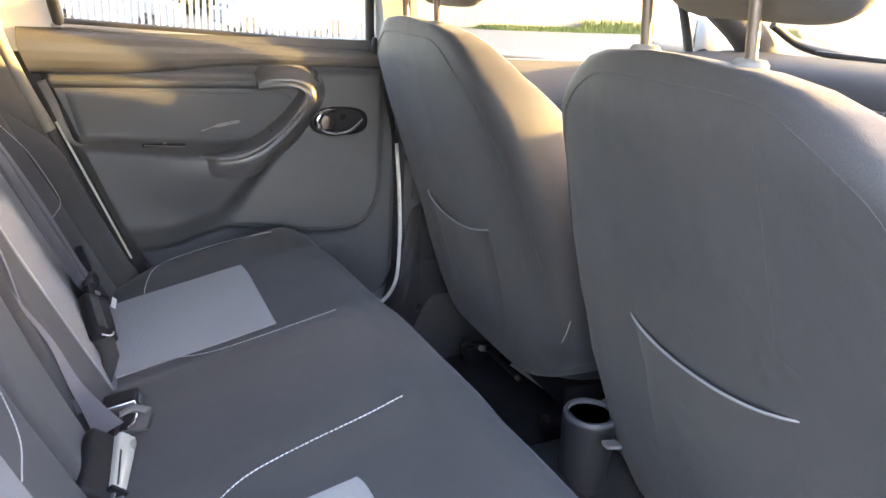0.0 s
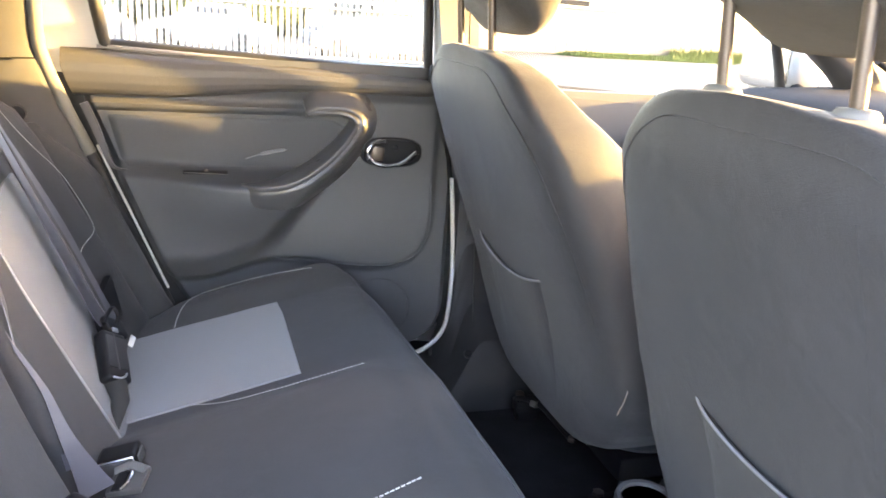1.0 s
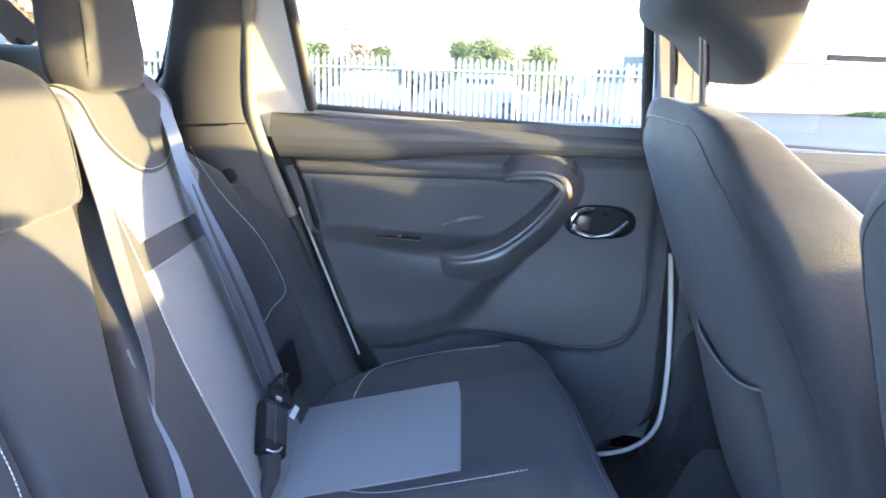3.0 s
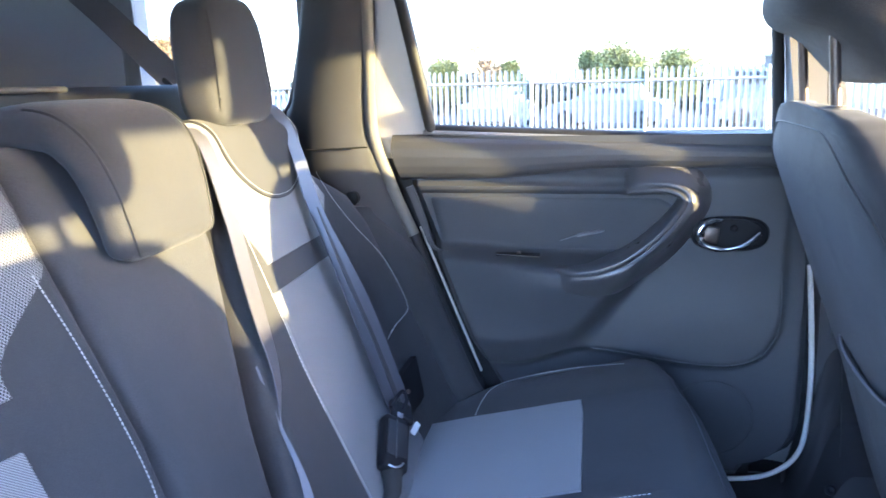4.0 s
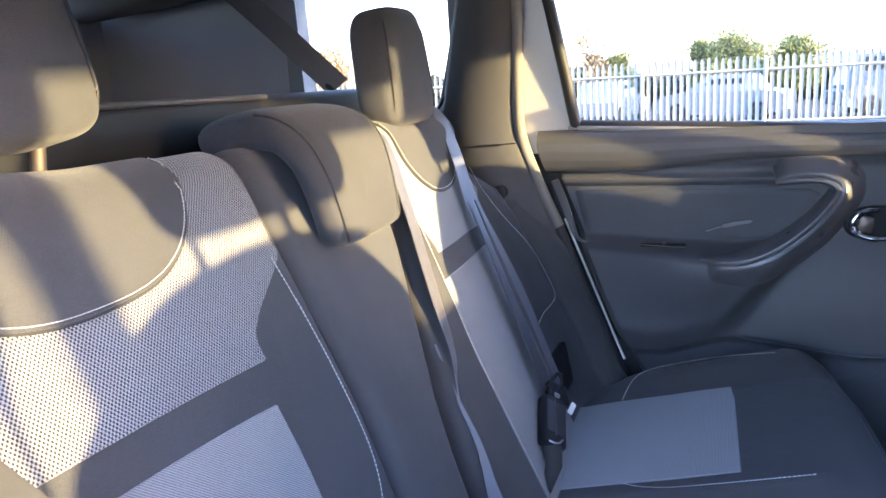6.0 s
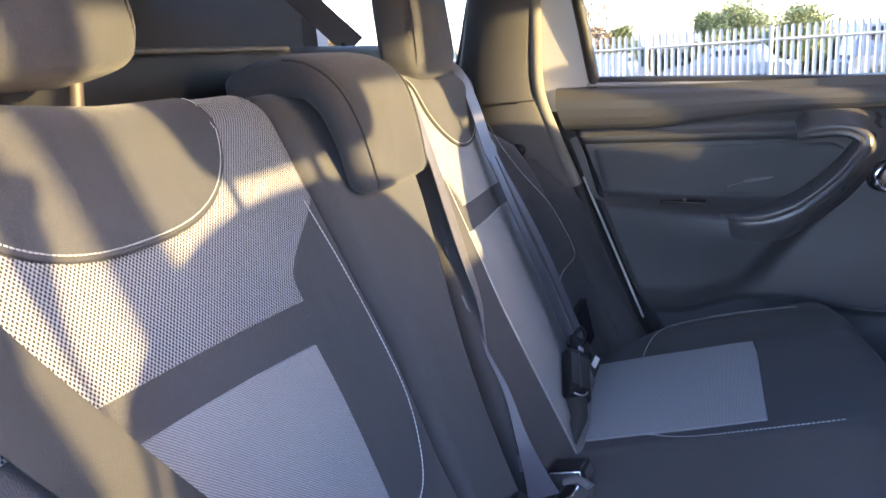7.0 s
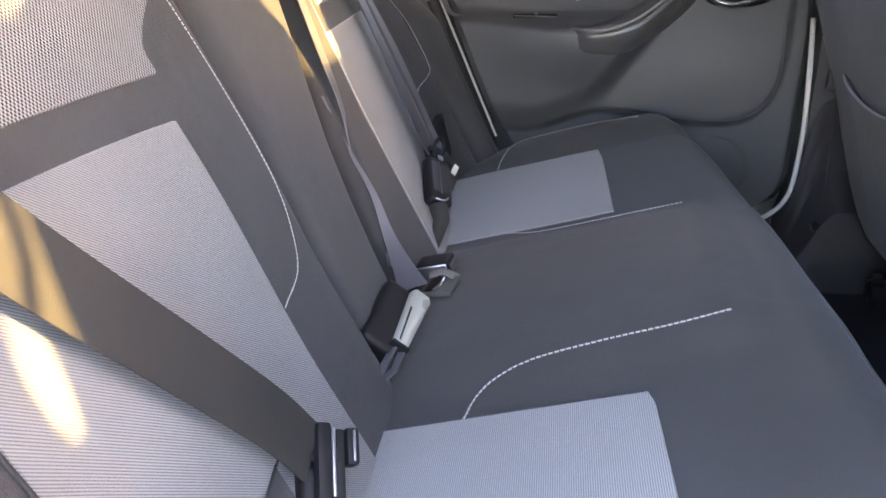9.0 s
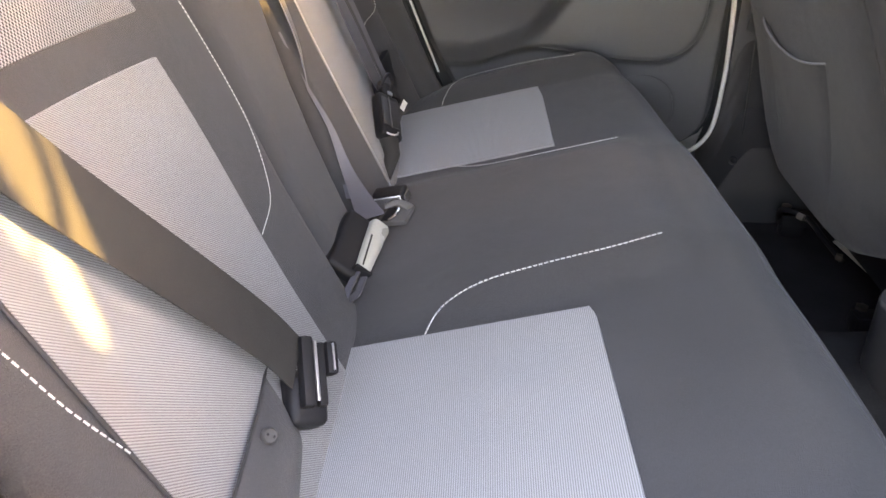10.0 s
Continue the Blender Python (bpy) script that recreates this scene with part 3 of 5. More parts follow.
def door_pt(u, v):
    z = 0.125 + (0.818 - 0.125) * v
    a, b = door_rear_x(z) + 0.006, door_front_x(z) - 0.004
    x = a + (b - a) * u
    edge = min(u, 1 - u) * (b - a)
    return Vector((x, door_y(x, z) + 0.022 * (1 - smooth01(0, 0.016, edge)) + 0.02 * (1 - smooth01(0, 0.03, v)), z))


part("trim_panel", grid(door_pt, span(0, 1, 140), span(0, 1, 130)), PLASTIC, car_door)
part("door_shell", loft([[(door_rear_x(z) - 0.012, 0.775 + dy, z), (door_front_x(z) + 0.010, 0.775 + dy, z), (door_front_x(z) + 0.010, 0.86, z), (door_rear_x(z) - 0.012, 0.86, z)] for z, dy in [(zz, 0.0) for zz in span(0.10, 0.815, 16)]]), RUBBER, car_door)


SILL_FACE = ((0.0, 0.752), (0.03, 0.741), (0.08, 0.730), (0.17, 0.720), (0.32, 0.7145), (0.50, 0.7130), (0.70, 0.7145), (0.85, 0.7185), (0.95, 0.725), (1.0, 0.736))


def sill(u, w):
    """The upper moulding: rolled over at the glass, swelling down to a soft fold above the insert."""
    x = -0.032 + 0.755 * u
    top, fold = 0.8275 - 0.030 * u, 0.734 + 0.022 * smooth01(0.12, 0.42, x)
    z = top + (fold - top) * w
    return (max(x, door_rear_x(min(0.82, z)) - 0.006), steps(w, SILL_FACE), z)


part("sill_top", grid(sill, span(0, 1, 40), span(0, 1, 34), thick=(0, 0.012, 0)), PLASTIC_TOP, car_door)
# pale bead painting the sky's reflection along the sill top
part("sill_sheen", tube([(0.03, 0.740, 0.826), (0.36, 0.740, 0.812), (0.715, 0.740, 0.794)], 0.0048, 8), PALE_GLINT, car_door)
part("lock_plunger", tube([(0.690, 0.722, 0.79), (0.690, 0.722, 0.822), (0.690, 0.722, 0.826)], [0.0075, 0.006, 0.003], 10), BLACK, car_door)
part("window_rubber", tube([(0.05, 0.752, 0.829), (0.36, 0.752, 0.815), (0.715, 0.752, 0.797)], 0.0125, 8), RUBBER, car_door)
part("window_rubber", tube([(0.045, 0.748, 0.823), (0.03, 0.722, 0.93), (0.008, 0.694, 1.06), (-0.02, 0.668, 1.19)], 0.012, 8), RUBBER, car_door)
part("window_rubber", tube([(0.690, 0.752, 0.79), (0.678, 0.735, 0.93), (0.662, 0.71, 1.06), (0.645, 0.685, 1.19)], 0.011, 8), RUBBER, car_door)
pane = part("window_pane", grid(lambda u, v: (0.045 - 0.05 * v + u * (0.645 - 0.005 * v), 0.755 - 0.07 * v, 0.80 + 0.40 * v), span(0, 1, 2), span(0, 1, 4), thick=(0, 0.004, 0)), GLASS, car_door, "clear side glass")
pane.visible_shadow = False

# padded insert, bounded by the grip at its front end
def insert_pt(u, v):
    z = 0.592 + 0.112 * v
    xr = 0.060 - 0.028 * v + 0.012 * (1 - smooth01(0, 0.2, v))
    xf = 0.425 + 0.100 * math.sin(min(1, v * 1.25) * math.pi / 2) - 0.035 * smooth01(0.75, 1.0, v)
    x = xr + (xf - xr) * u
    e = min(min(u, 1 - u) * (xf - xr) / 0.016, min(v, 1 - v) * 0.112 / 0.014, 1)
    return Vector((x, door_y(x, z) - 0.0005 - 0.006 * math.sin(max(0, e) * math.pi / 2) + 0.004, z))


part("padded_insert", grid(insert_pt, span(0, 1, 40), span(0, 1, 24)), INSERT, car_door, "dark vinyl padded insert")
# pale sliver painting the sun's glint on the insert's vinyl
part("crease", tube(curve([(0.302, 0.7215, 0.617), (0.335, 0.7200, 0.628), (0.385, 0.7205, 0.638)]), [0.0012] * 8 + [0.004] * 4 + [0.0036] * 4 + [0.0008], 6), PALE_GLINT, car_door)
grip_line = curve([(0.424, 0.706, 0.711), (0.460, 0.697, 0.717), (0.500, 0.688, 0.718), (0.524, 0.680, 0.704), (0.512, 0.668, 0.680), (0.477, 0.655, 0.640), (0.430, 0.646, 0.602), (0.392, 0.643, 0.583), (0.350, 0.643, 0.572), (0.292, 0.648, 0.569)], 7)


def grip_ring(i):
    """One cross-section of the moulded grip: a rounded ridge with a fine groove, sloping out into the door."""
    last = len(grip_line) - 1
    p, a, b = grip_line[i], grip_line[max(i - 1, 0)], grip_line[min(i + 1, last)]
    p = p + Vector((0, 0.022 * smooth01(last - 4, last, i), 0))
    d = Vector((b.x - a.x, 0, b.z - a.z)).normalized()
    out = Vector((-d.z, 0, d.x))
    wide = 0.85 + 0.15 * smooth01(24, 40, i) - 0.35 * (1 - smooth01(0, 5, i)) - 0.30 * smooth01(48, last, i)
    ring = []
    for k, low in ((-0.007, 1.15), (-0.0068, 0.35), (-0.005, 0.10), (-0.002, 0.01), (0.002, 0.0), (0.006, 0.02), (0.008, 0.06), (0.010, 0.055), (0.014, 0.03), (0.019, 0.06), (0.027, 0.20), (0.038, 0.46), (0.052, 0.78), (0.066, 1.0), (0.070, 1.2)):
        q = p + out * (k * wide if k > 0 else k * min(1.0, wide + 0.1))
        ring.append(Vector((q.x, p.y + (door_y(q.x, q.z) + 0.002 - p.y) * low, q.z)))
    return ring


part("grip", loft([grip_ring(i) for i in range(len(grip_line))]), SILVER, car_door, "satin grey curved pull grip")
part("window_switch", block(0.086, 0.011, 0.005, pose(0.222, 0.690, 0.5945, 12, 0, 0), 0.002), BLACK, car_door, "small black switch plate")
part("switch_rim", tube([(0.182, 0.681, 0.5955), (0.264, 0.679, 0.5925)], 0.0014, 6), CHROME, car_door)
part("switch_key", block(0.008, 0.007, 0.006, pose(0.224, 0.688, 0.599), 0.002), STEEL, car_door)
# chrome lever in its dark bowl
bowl = []
for k, (r, dy) in enumerate(((1.12, 0.000), (1.08, -0.005), (1.0, -0.006), (0.92, 0.0), (0.6, 0.012), (0.2, 0.014))):
    ring = []
    for i in range(32):
        a = 2 * math.pi * i / 32
        cx, cz = math.cos(a), math.sin(a)
        ring.append((0.613 + 0.062 * r * math.copysign(abs(cx) ** 0.75, cx), 0.733 + dy, 0.633 + 0.030 * r * math.copysign(abs(cz) ** 0.8, cz)))
    bowl.append(ring)
part("handle_bowl", loft(bowl), BLACK, car_door, "black recessed handle bowl")
part("door_handle", tube(curve([(0.596, 0.716, 0.661), (0.578, 0.713, 0.660), (0.562, 0.710, 0.650), (0.556, 0.708, 0.632), (0.569, 0.706, 0.615), (0.598, 0.704, 0.609), (0.632, 0.704, 0.617), (0.662, 0.708, 0.640)], 6), [0.0034] * 4 + [0.0046] * 6 + [0.0058] * 12 + [0.0046] * 8 + [0.0034] * 13, 10, None, 1.3), CHROME, car_door, "bright chrome release lever")
part("lever_plate", block(0.026, 0.005, 0.030, pose(0.578, 0.714, 0.634, 0, 8, 0), 0.006, 2), STEEL, car_door, "chrome thumb plate of the lever")
lip = curve([(0.363, 0.396, 0), (0.42, 0.389, 0), (0.50, 0.379, 0), (0.596, 0.371, 0), (0.648, 0.378, 0), (0.680, 0.394, 0), (0.700, 0.417, 0), (0.711, 0.452, 0), (0.713, 0.50, 0), (0.710, 0.56, 0)], 6)
part("pocket_lip", tube([(p.x, door_y(p.x, p.y) - 0.0004, p.y) for p in lip], 0.0016, 6), PLASTIC, car_door)
part("speaker_ring", tube([(0.60 + 0.078 * math.cos(a), door_y(0.60 + 0.078 * math.cos(a), 0.255 + 0.078 * math.sin(a)) - 0.001, 0.255 + 0.078 * math.sin(a)) for a in span(0, 2 * math.pi, 40)], 0.0016, 6), PLASTIC, car_door)
part("lock_knob", lathe([(0.006, 0), (0.007, 0.004), (0.004, 0.007)], pose(0.618, 0.724, 0.646, 90), 12), BLACK, car_door)
part("edge_chrome", ribbon(curve([(0.004, 0.716, 0.722), (0.020, 0.718, 0.680), (0.033, 0.718, 0.640), (0.045, 0.718, 0.605), (0.058, 0.719, 0.594), (0.085, 0.720, 0.589)], 5), (1, 0, 0.35), [0.016 - 0.011 * smooth01(4, 22, i) for i in range(26)], 0.006), SILVER, car_door, "pale grey edge of the insert")
part("edge_strip", tube([(0.022, 0.722, 0.64), (0.06, 0.722, 0.545), (0.142, 0.722, 0.338)], 0.0026, 6), STRIP, car_door, "bright strip on the door's edge")

solo("door_jamb", grid(lambda u, v: (door_rear_x(min(0.84, 0.18 + 0.70 * v)) - 0.060 + 0.085 * u, 0.770, 0.18 + 0.70 * v), span(0, 1, 2), span(0, 1, 20), thick=(0, 0.004, 0)), RUBBER, "dark jamb behind the rear door's edge", "door jamb", kind="structure")
# pale weatherstrip round the door opening's front lower corner
solo("weatherstrip", tube(curve([(0.752, 0.718, 0.58), (0.763, 0.718, 0.47), (0.770, 0.718, 0.36), (0.768, 0.718, 0.25), (0.755, 0.718, 0.20), (0.726, 0.718, 0.168), (0.682, 0.718, 0.148), (0.60, 0.718, 0.138), (0.45, 0.718, 0.135)], 6), 0.0052, 8, None, 1.0, (0, 1, 0)), STRIP, "pale rubber weatherstrip round the rear door opening", "weatherstrip", kind="structure")
solo("door_sill", block(0.62, 0.10, 0.09, pose(0.50, 0.755, 0.075), 0.015), PLASTIC, "dark plastic sill plate of the rear door", "sill", kind="structure")
solo("door_seal", tube(curve([(0.010, 0.711, 0.625), (-0.030, 0.708, 0.72), (-0.062, 0.702, 0.82), (-0.062, 0.690, 0.93), (-0.055, 0.672, 1.05), (-0.05, 0.655, 1.17)], 6), 0.013, 8), SEAL, "pale grey flocked seal on the door opening", "door seal", kind="structure")
# same seal lower down, its dark colour standing for the shade there
solo("door_seal", tube(curve([(0.145, 0.716, 0.30), (0.085, 0.716, 0.44), (0.010, 0.713, 0.625)], 8), 0.011, 8), RUBBER, "lower length of the door opening's seal, coloured dark for shade", "door seal", kind="structure")
solo("door_frame", grid(lambda u, v: (-0.095 + 0.130 * u + 0.02 * (1 - v) * u - 0.045 * v * u, 0.736 + 0.014 * u - 0.062 * v, 0.775 + 0.42 * v), span(0, 1, 6), span(0, 1, 10), thick=(0, 0.02, 0)), PAINT, "pale painted upper frame of the rear door", "door frame", kind="structure")

# ---- far rear pillar and quarter ----
def pillar_pt(u, v):
    z = 0.22 + 0.98 * v
    xr = min(door_rear_x(min(z, 0.82)), 0.25) - 0.030 + 0.02 * smooth01(0.85, 1.1, z)
    xl = -0.240 + 0.25 * max(0.0, z - 0.868)
    x = xl + (xr - xl) * u
    y = 0.702 - 0.035 * smooth01(0.80, 1.15, z) - 0.028 * math.sin(math.pi * min(1, max(0, u))) ** 0.6
    return (x, y + 0.05 * (1 - smooth01(0, 0.09, u)) * smooth01(0.87, 0.9, z), z)


solo("c_pillar_trim", grid(lambda u, v: (pillar_pt(u, v)[0], -pillar_pt(u, v)[1], pillar_pt(u, v)[2]), span(0, 1, 24), span(0, 1, 60), thick=(0, -0.06, 0)), TRIM, "grey plastic trim on the pillar behind the open door", "pillar trim", kind="structure")
solo("c_pillar_trim", grid(pillar_pt, span(0, 1, 24), span(0, 1, 60), thick=(0, 0.06, 0)), TRIM, "grey plastic trim on the pillar behind the rear door", "pillar trim", kind="structure")
solo("quarter_seal", tube(curve([(-0.165, 0.700, 1.150), (-0.184, 0.703, 1.075), (-0.206, 0.706, 0.985), (-0.226, 0.708, 0.905), (-0.240, 0.709, 0.876), (-0.262, 0.710, 0.868), (-0.330, 0.712, 0.868)], 6), 0.007, 8, None, 1.0, (0, 1, 0)), RUBBER, "black rubber seal round the quarter window", "seal", kind="structure")
solo("trim_seam", tube([(-0.19, 0.667, 0.800), (-0.12, 0.6665, 0.802), (-0.065, 0.672, 0.804)], 0.0016, 6), RUBBER, "dark joint across the pillar trim", "trim", kind="structure")
solo("pillar_knob", lathe([(0.014, 0), (0.014, 0.012), (0.008, 0.016)], pose(-0.10, 0.675, 0.705, 90), 14), BLACK, "black round belt guide on the pillar trim", "belt guide", kind="structure")


def quarter(s):
    """Side trim of the load bay with its window opening, on the far (1) or near (-1) side."""
    bm = bmesh.new()
    zs, xs = (0.1, 0.865, 1.15, 1.2), (-1.15, -0.565, -0.21, -0.17)
    vs = [[bm.verts.new((x, s * (0.73 - 0.01 * i), z)) for x in xs] for i, z in enumerate(zs)]
    fs = [bm.faces.new((vs[i][j], vs[i][j + 1], vs[i + 1][j + 1], vs[i + 1][j])) for i in range(3) for j in range(3) if (i, j) != (1, 1)]
    ext = bmesh.ops.extrude_face_region(bm, geom=fs)
    bmesh.ops.translate(bm, vec=(0, s * 0.05, 0), verts=[g for g in ext["geom"] if isinstance(g, bmesh.types.BMVert)])
    return bm


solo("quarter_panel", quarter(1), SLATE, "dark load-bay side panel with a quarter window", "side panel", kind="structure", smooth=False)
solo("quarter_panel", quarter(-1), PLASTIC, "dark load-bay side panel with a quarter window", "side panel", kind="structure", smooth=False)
q = solo("quarter_window", grid(lambda u, v: (-0.60 + 0.39 * u, 0.715, 0.865 + 0.285 * v), span(0, 1, 2), span(0, 1, 2), thick=(0, 0.004, 0)), GLASS, "clear quarter window of the load bay", "window", kind="structure")
q.visible_shadow = False
bm = bmesh.new()
for y0, y1, z0, z1 in ((-0.80, 0.80, 0.05, 1.125), (-0.80, 0.80, 1.185, 1.24), (-0.80, -0.62, 1.125, 1.185), (0.71, 0.80, 1.125, 1.185)):
    block(0.06, y1 - y0, z1 - z0, pose(-1.14, (y0 + y1) / 2, (z0 + z1) / 2), 0, 1, bm)
solo("tailgate", bm, SLATE, "dark inner trim of the closed tailgate round its window", "tailgate", kind="structure", smooth=False)
q = solo("rear_window", block(0.004, 1.33, 0.06, pose(-1.13, 0.045, 1.155), 0), GLASS, "clear rear window in the tailgate", "window", kind="structure")
q.visible_shadow = False
cover = thing("load_cover", (-0.33, 0, 0.93), "dark slate roller load cover drawn behind the rear seat", "load cover")
part("cassette", block(0.085, 1.30, 0.125, pose(-0.345, 0, 0.868), 0.012, 3), BLACK, cover)
part("edge", tube([(-0.303, -0.60, 0.932), (-0.303, 0.15, 0.928)], 0.004, 8), PLASTIC_TOP, cover)
part("blind", grid(lambda u, v: (-0.38 - 0.70 * u, -0.62 + 1.24 * v, 0.915 - 0.012 * math.sin(math.pi * u)), span(0, 1, 8), span(0, 1, 4), thick=(0, 0, -0.004)), PLASTIC, cover)

# inner sill between the centre pillar's foot and the front seat
def sill_pt(x, v):
    """Moulded sill: a low step under the rear door that climbs into the centre pillar's foot."""
    low = ((0.728, 0.125), (0.700, 0.120), (0.660, 0.110), (0.630, 0.100), (0.612, 0.080), (0.602, 0.060), (0.600, 0.040))
    tall = ((0.738, 0.520), (0.736, 0.360), (0.724, 0.270), (0.676, 0.238), (0.626, 0.215), (0.606, 0.130), (0.600, 0.040))
    k, f = smooth01(0.735, 0.835, x), v * 6
    i = min(5, int(f))
    f -= i
    a = [Vector(low[n]).lerp(Vector(tall[n]), k) for n in (i, i + 1)]
    p = a[0].lerp(a[1], f)
    return (x, p.x, p.y)


solo("sill_trim", grid(sill_pt, span(0.56, 1.05, 40), span(0, 1, 36), thick=(0, 0.05, 0)), SILL, "dark moulded sill trim climbing into the centre pillar's foot", "sill trim", kind="structure")

# ---- centre pillars: pale trim above the belt line, dark below ----
for s in (1, -1):
    solo("b_pillar_foot", loft([[(0.752 + dx, s * (0.70 + dy), z), (0.82 + dx, s * (0.71 + dy), z), (0.82 + dx, s * (0.80 + dy), z), (0.752 + dx, s * (0.80 + dy), z)] for z, dx, dy in ((0.06, 0.035, 0.05), (0.2, 0.038, 0.05), (0.5, 0.025, 0.022), (0.66, 0.010, -0.006 - 0.010 * (s > 0)), (0.79, 0.0, -0.008 - 0.012 * (s > 0)))]), PLASTIC, "dark plastic trim on the foot of the centre pillar", "pillar trim", kind="structure")
    solo("b_pillar", loft([[(0.705 + dx, s * (0.70 + dy), z), (0.79 + dx, s * (0.705 + dy), z), (0.79 + dx, s * (0.79 + dy), z), (0.705 + dx, s * (0.79 + dy), z)] for z, dx, dy in ((0.793, 0.0, -0.008 - 0.012 * (s > 0)), (0.86, -0.006, 0.004 - 0.020 * (s > 0)), (0.94, -0.016, -0.010), (1.0, -0.024, -0.010), (1.1, -0.034, -0.020), (1.2, -0.04, -0.03))]), TRIM_PALE, "grey plastic trim on the centre pillar", "pillar trim", kind="structure")
    slack = 0.036 * (s < 0)
    y0 = s * (0.605 + slack)
    guide = thing("belt_guide", (0.725, y0, 0.955), "front seat belt hanging on its guide at the centre pillar", "seat belt", "front seat belts")
    part("slot", block(0.020, 0.045, 0.026, pose(0.724, y0, 0.958, s * 20, 0, 0), 0.005), BLACK, guide)
    part("webbing", ribbon([(0.715, y0 + s * 0.050, 1.10), (0.722, y0 + s * 0.007, 0.970)], (0.2, s * 1.0, 0), 0.036), WEB_DARK, guide)
    fall = ((0.725, 0.605, 0.95), (0.742, 0.632, 0.84), (0.790, 0.682, 0.66), (0.830, 0.690, 0.15)) if s > 0 else ((0.725, 0.643, 0.95), (0.738, 0.652, 0.86), (0.748, 0.656, 0.77), (0.795, 0.715, 0.62), (0.830, 0.720, 0.15))
    line = curve([(x, s * y, z) for x, y, z in fall], 5)
    part("webbing", ribbon(line, (0.3, s * 1.0, 0), [0.036 - 0.026 * (s < 0) * smooth01(0.92, 0.84, Vector(p).z) for p in line]), WEB_DARK, guide)
# ---- rear bench: surfaces ----
def seat_z(x, y):
    a = abs(y)
    return 0.325 + 0.265 * (x - 0.185) + 0.026 * (1 - smooth01(0.125, 0.215, a)) * (1 - 0.75 * smooth01(0.45, 0.50, x)) + 0.026 * smooth01(0.535, 0.60, a) * smooth01(0.08, 0.2, x)


def front_x(y):
    return 0.558 + max(0.0, 0.010 - 0.032 * y) * (1 - smooth01(0.46, 0.62, -y)) - (0.019 * (y / 0.5) ** 2 + 0.030 * min(1.0, y / 0.60) ** 12 if y > 0 else 0.03 * min(1.0, -y / 0.62) ** 8 - 0.005 * min(1.0, -y / 0.3))


def seat_pt(y, u, off=0.0):
    """A point of the cushion: u runs from the crease forwards, over the rolled front edge and down."""
    r = 0.062
    xa = front_x(y) - r
    side = 0.05 - math.sqrt(max(0.0, 0.05 ** 2 - max(0.0, abs(y) - 0.615) ** 2))
    if u <= xa:
        return Vector((u - 0.265 * off, y, seat_z(u, y) + off - side))
    th = min((u - xa) / r, 1.75)
    c = Vector((xa, y, seat_z(xa, y) - r - side))
    tilt = -0.25
    p = c + Vector((math.sin(th + tilt) - math.sin(tilt), 0, math.cos(th + tilt) - math.cos(tilt) + 1)) * (r + off)
    down = max(0.0, (u - xa) / r - 1.75) * r
    return p - Vector((down * 0.15, 0, down))


def back_pt(y, s, off=0.0):
    """A point of the backrest's front: s is its height, running on over the rounded top."""
    r, zt = 0.046, 0.848 + 0.011 * smooth01(-0.32, -0.47, y)
    d, n = Vector((-0.418, 0, 0.908)), Vector((0.908, 0, 0.418))
    z = min(s, zt)
    a = abs(y)
    bulge = 0.010 * smooth01(0.545, 0.60, a) * (1 - smooth01(0.70, 0.80, z))
    bulge -= 0.020 * smooth01(0.26, 0.46, y) * (1 - smooth01(0.565, 0.605, y)) * (1 - smooth01(0.78, 0.85, z))
    p = Vector((0.085 - 0.46 * (z - 0.33), y, z)) + n * (off + bulge)
    if s <= zt:
        return p
    th = (s - zt) * 1.1 / r
    c = p - n * (r + off)
    return c + (n * math.cos(th) + d * math.sin(th)) * (r + off)


def rounded(y, lo, hi, r=0.03):
    """How far a panel's surface falls back towards its edges at lo and hi."""
    k = min(y - lo, hi - y)
    return 0.0 if k >= r else r - math.sqrt(max(0.0, r * r - (r - max(0, k)) ** 2))


def edge_steps(lo, hi, n, r=0.03):
    return [lo + r * t for t in (0, 0.04, 0.12, 0.25, 0.45, 0.7)] + span(lo + r, hi - r, n) + [hi - r * t for t in (0.7, 0.45, 0.25, 0.12, 0.04, 0)]


def back_body(lo, hi, r=0.03, top=0.999, off=0.0):
    """A backrest squab between two edges, given as functions of height; a closed body 11 cm deep."""
    rings = []
    for k in edge_steps(0.0, 1.0, 16, 0.07):
        ring = []
        for s in [0.24, 0.30, 0.36, 0.42, 0.48, 0.54, 0.60, 0.66, 0.72, 0.78, 0.83, 0.848] + span(0.862, 0.965, 7):
            a, b = lo(min(s, 0.88)), hi(min(s, 0.88))
            y = a + (b - a) * k
            ring.append(back_pt(y, s, off - rounded(y, a, b, r)))
        for z in (0.80, 0.6, 0.4, 0.26):
            a, b = lo(z), hi(z)
            y = a + (b - a) * k
            ring.append(Vector((0.085 - 0.46 * (z - 0.33) - 0.11, y, z)))
        rings.append(ring)
    return loft(rings)


def on_back(left, right, s0, s1, off, ny=26, ns=30, skirt=0.006, lo=None, hi=None):
    """A cloth panel laid on the backrest between two edges (functions of s)."""
    def fn(u, v):
        s = s0(u) + (s1(u) - s0(u)) * v if callable(s0) else s0 + (s1 - s0) * v
        y = left(s) + (right(s) - left(s)) * u
        e = min(u, 1 - u, v, 1 - v)
        drop = 0.0
        if lo is not None:
            drop = max(drop, rounded(y, lo(min(s, 0.88)), hi(min(s, 0.88))))
        return back_pt(y, s, off - drop - (0.004 if e <= 0 else 0.0))
    us = [0.0, 0.004] + span(0.01, 0.99, ny) + [0.996, 1.0]
    vs = [0.0, 0.004] + span(0.01, 0.99, ns) + [0.996, 1.0]
    return grid(fn, us, vs)


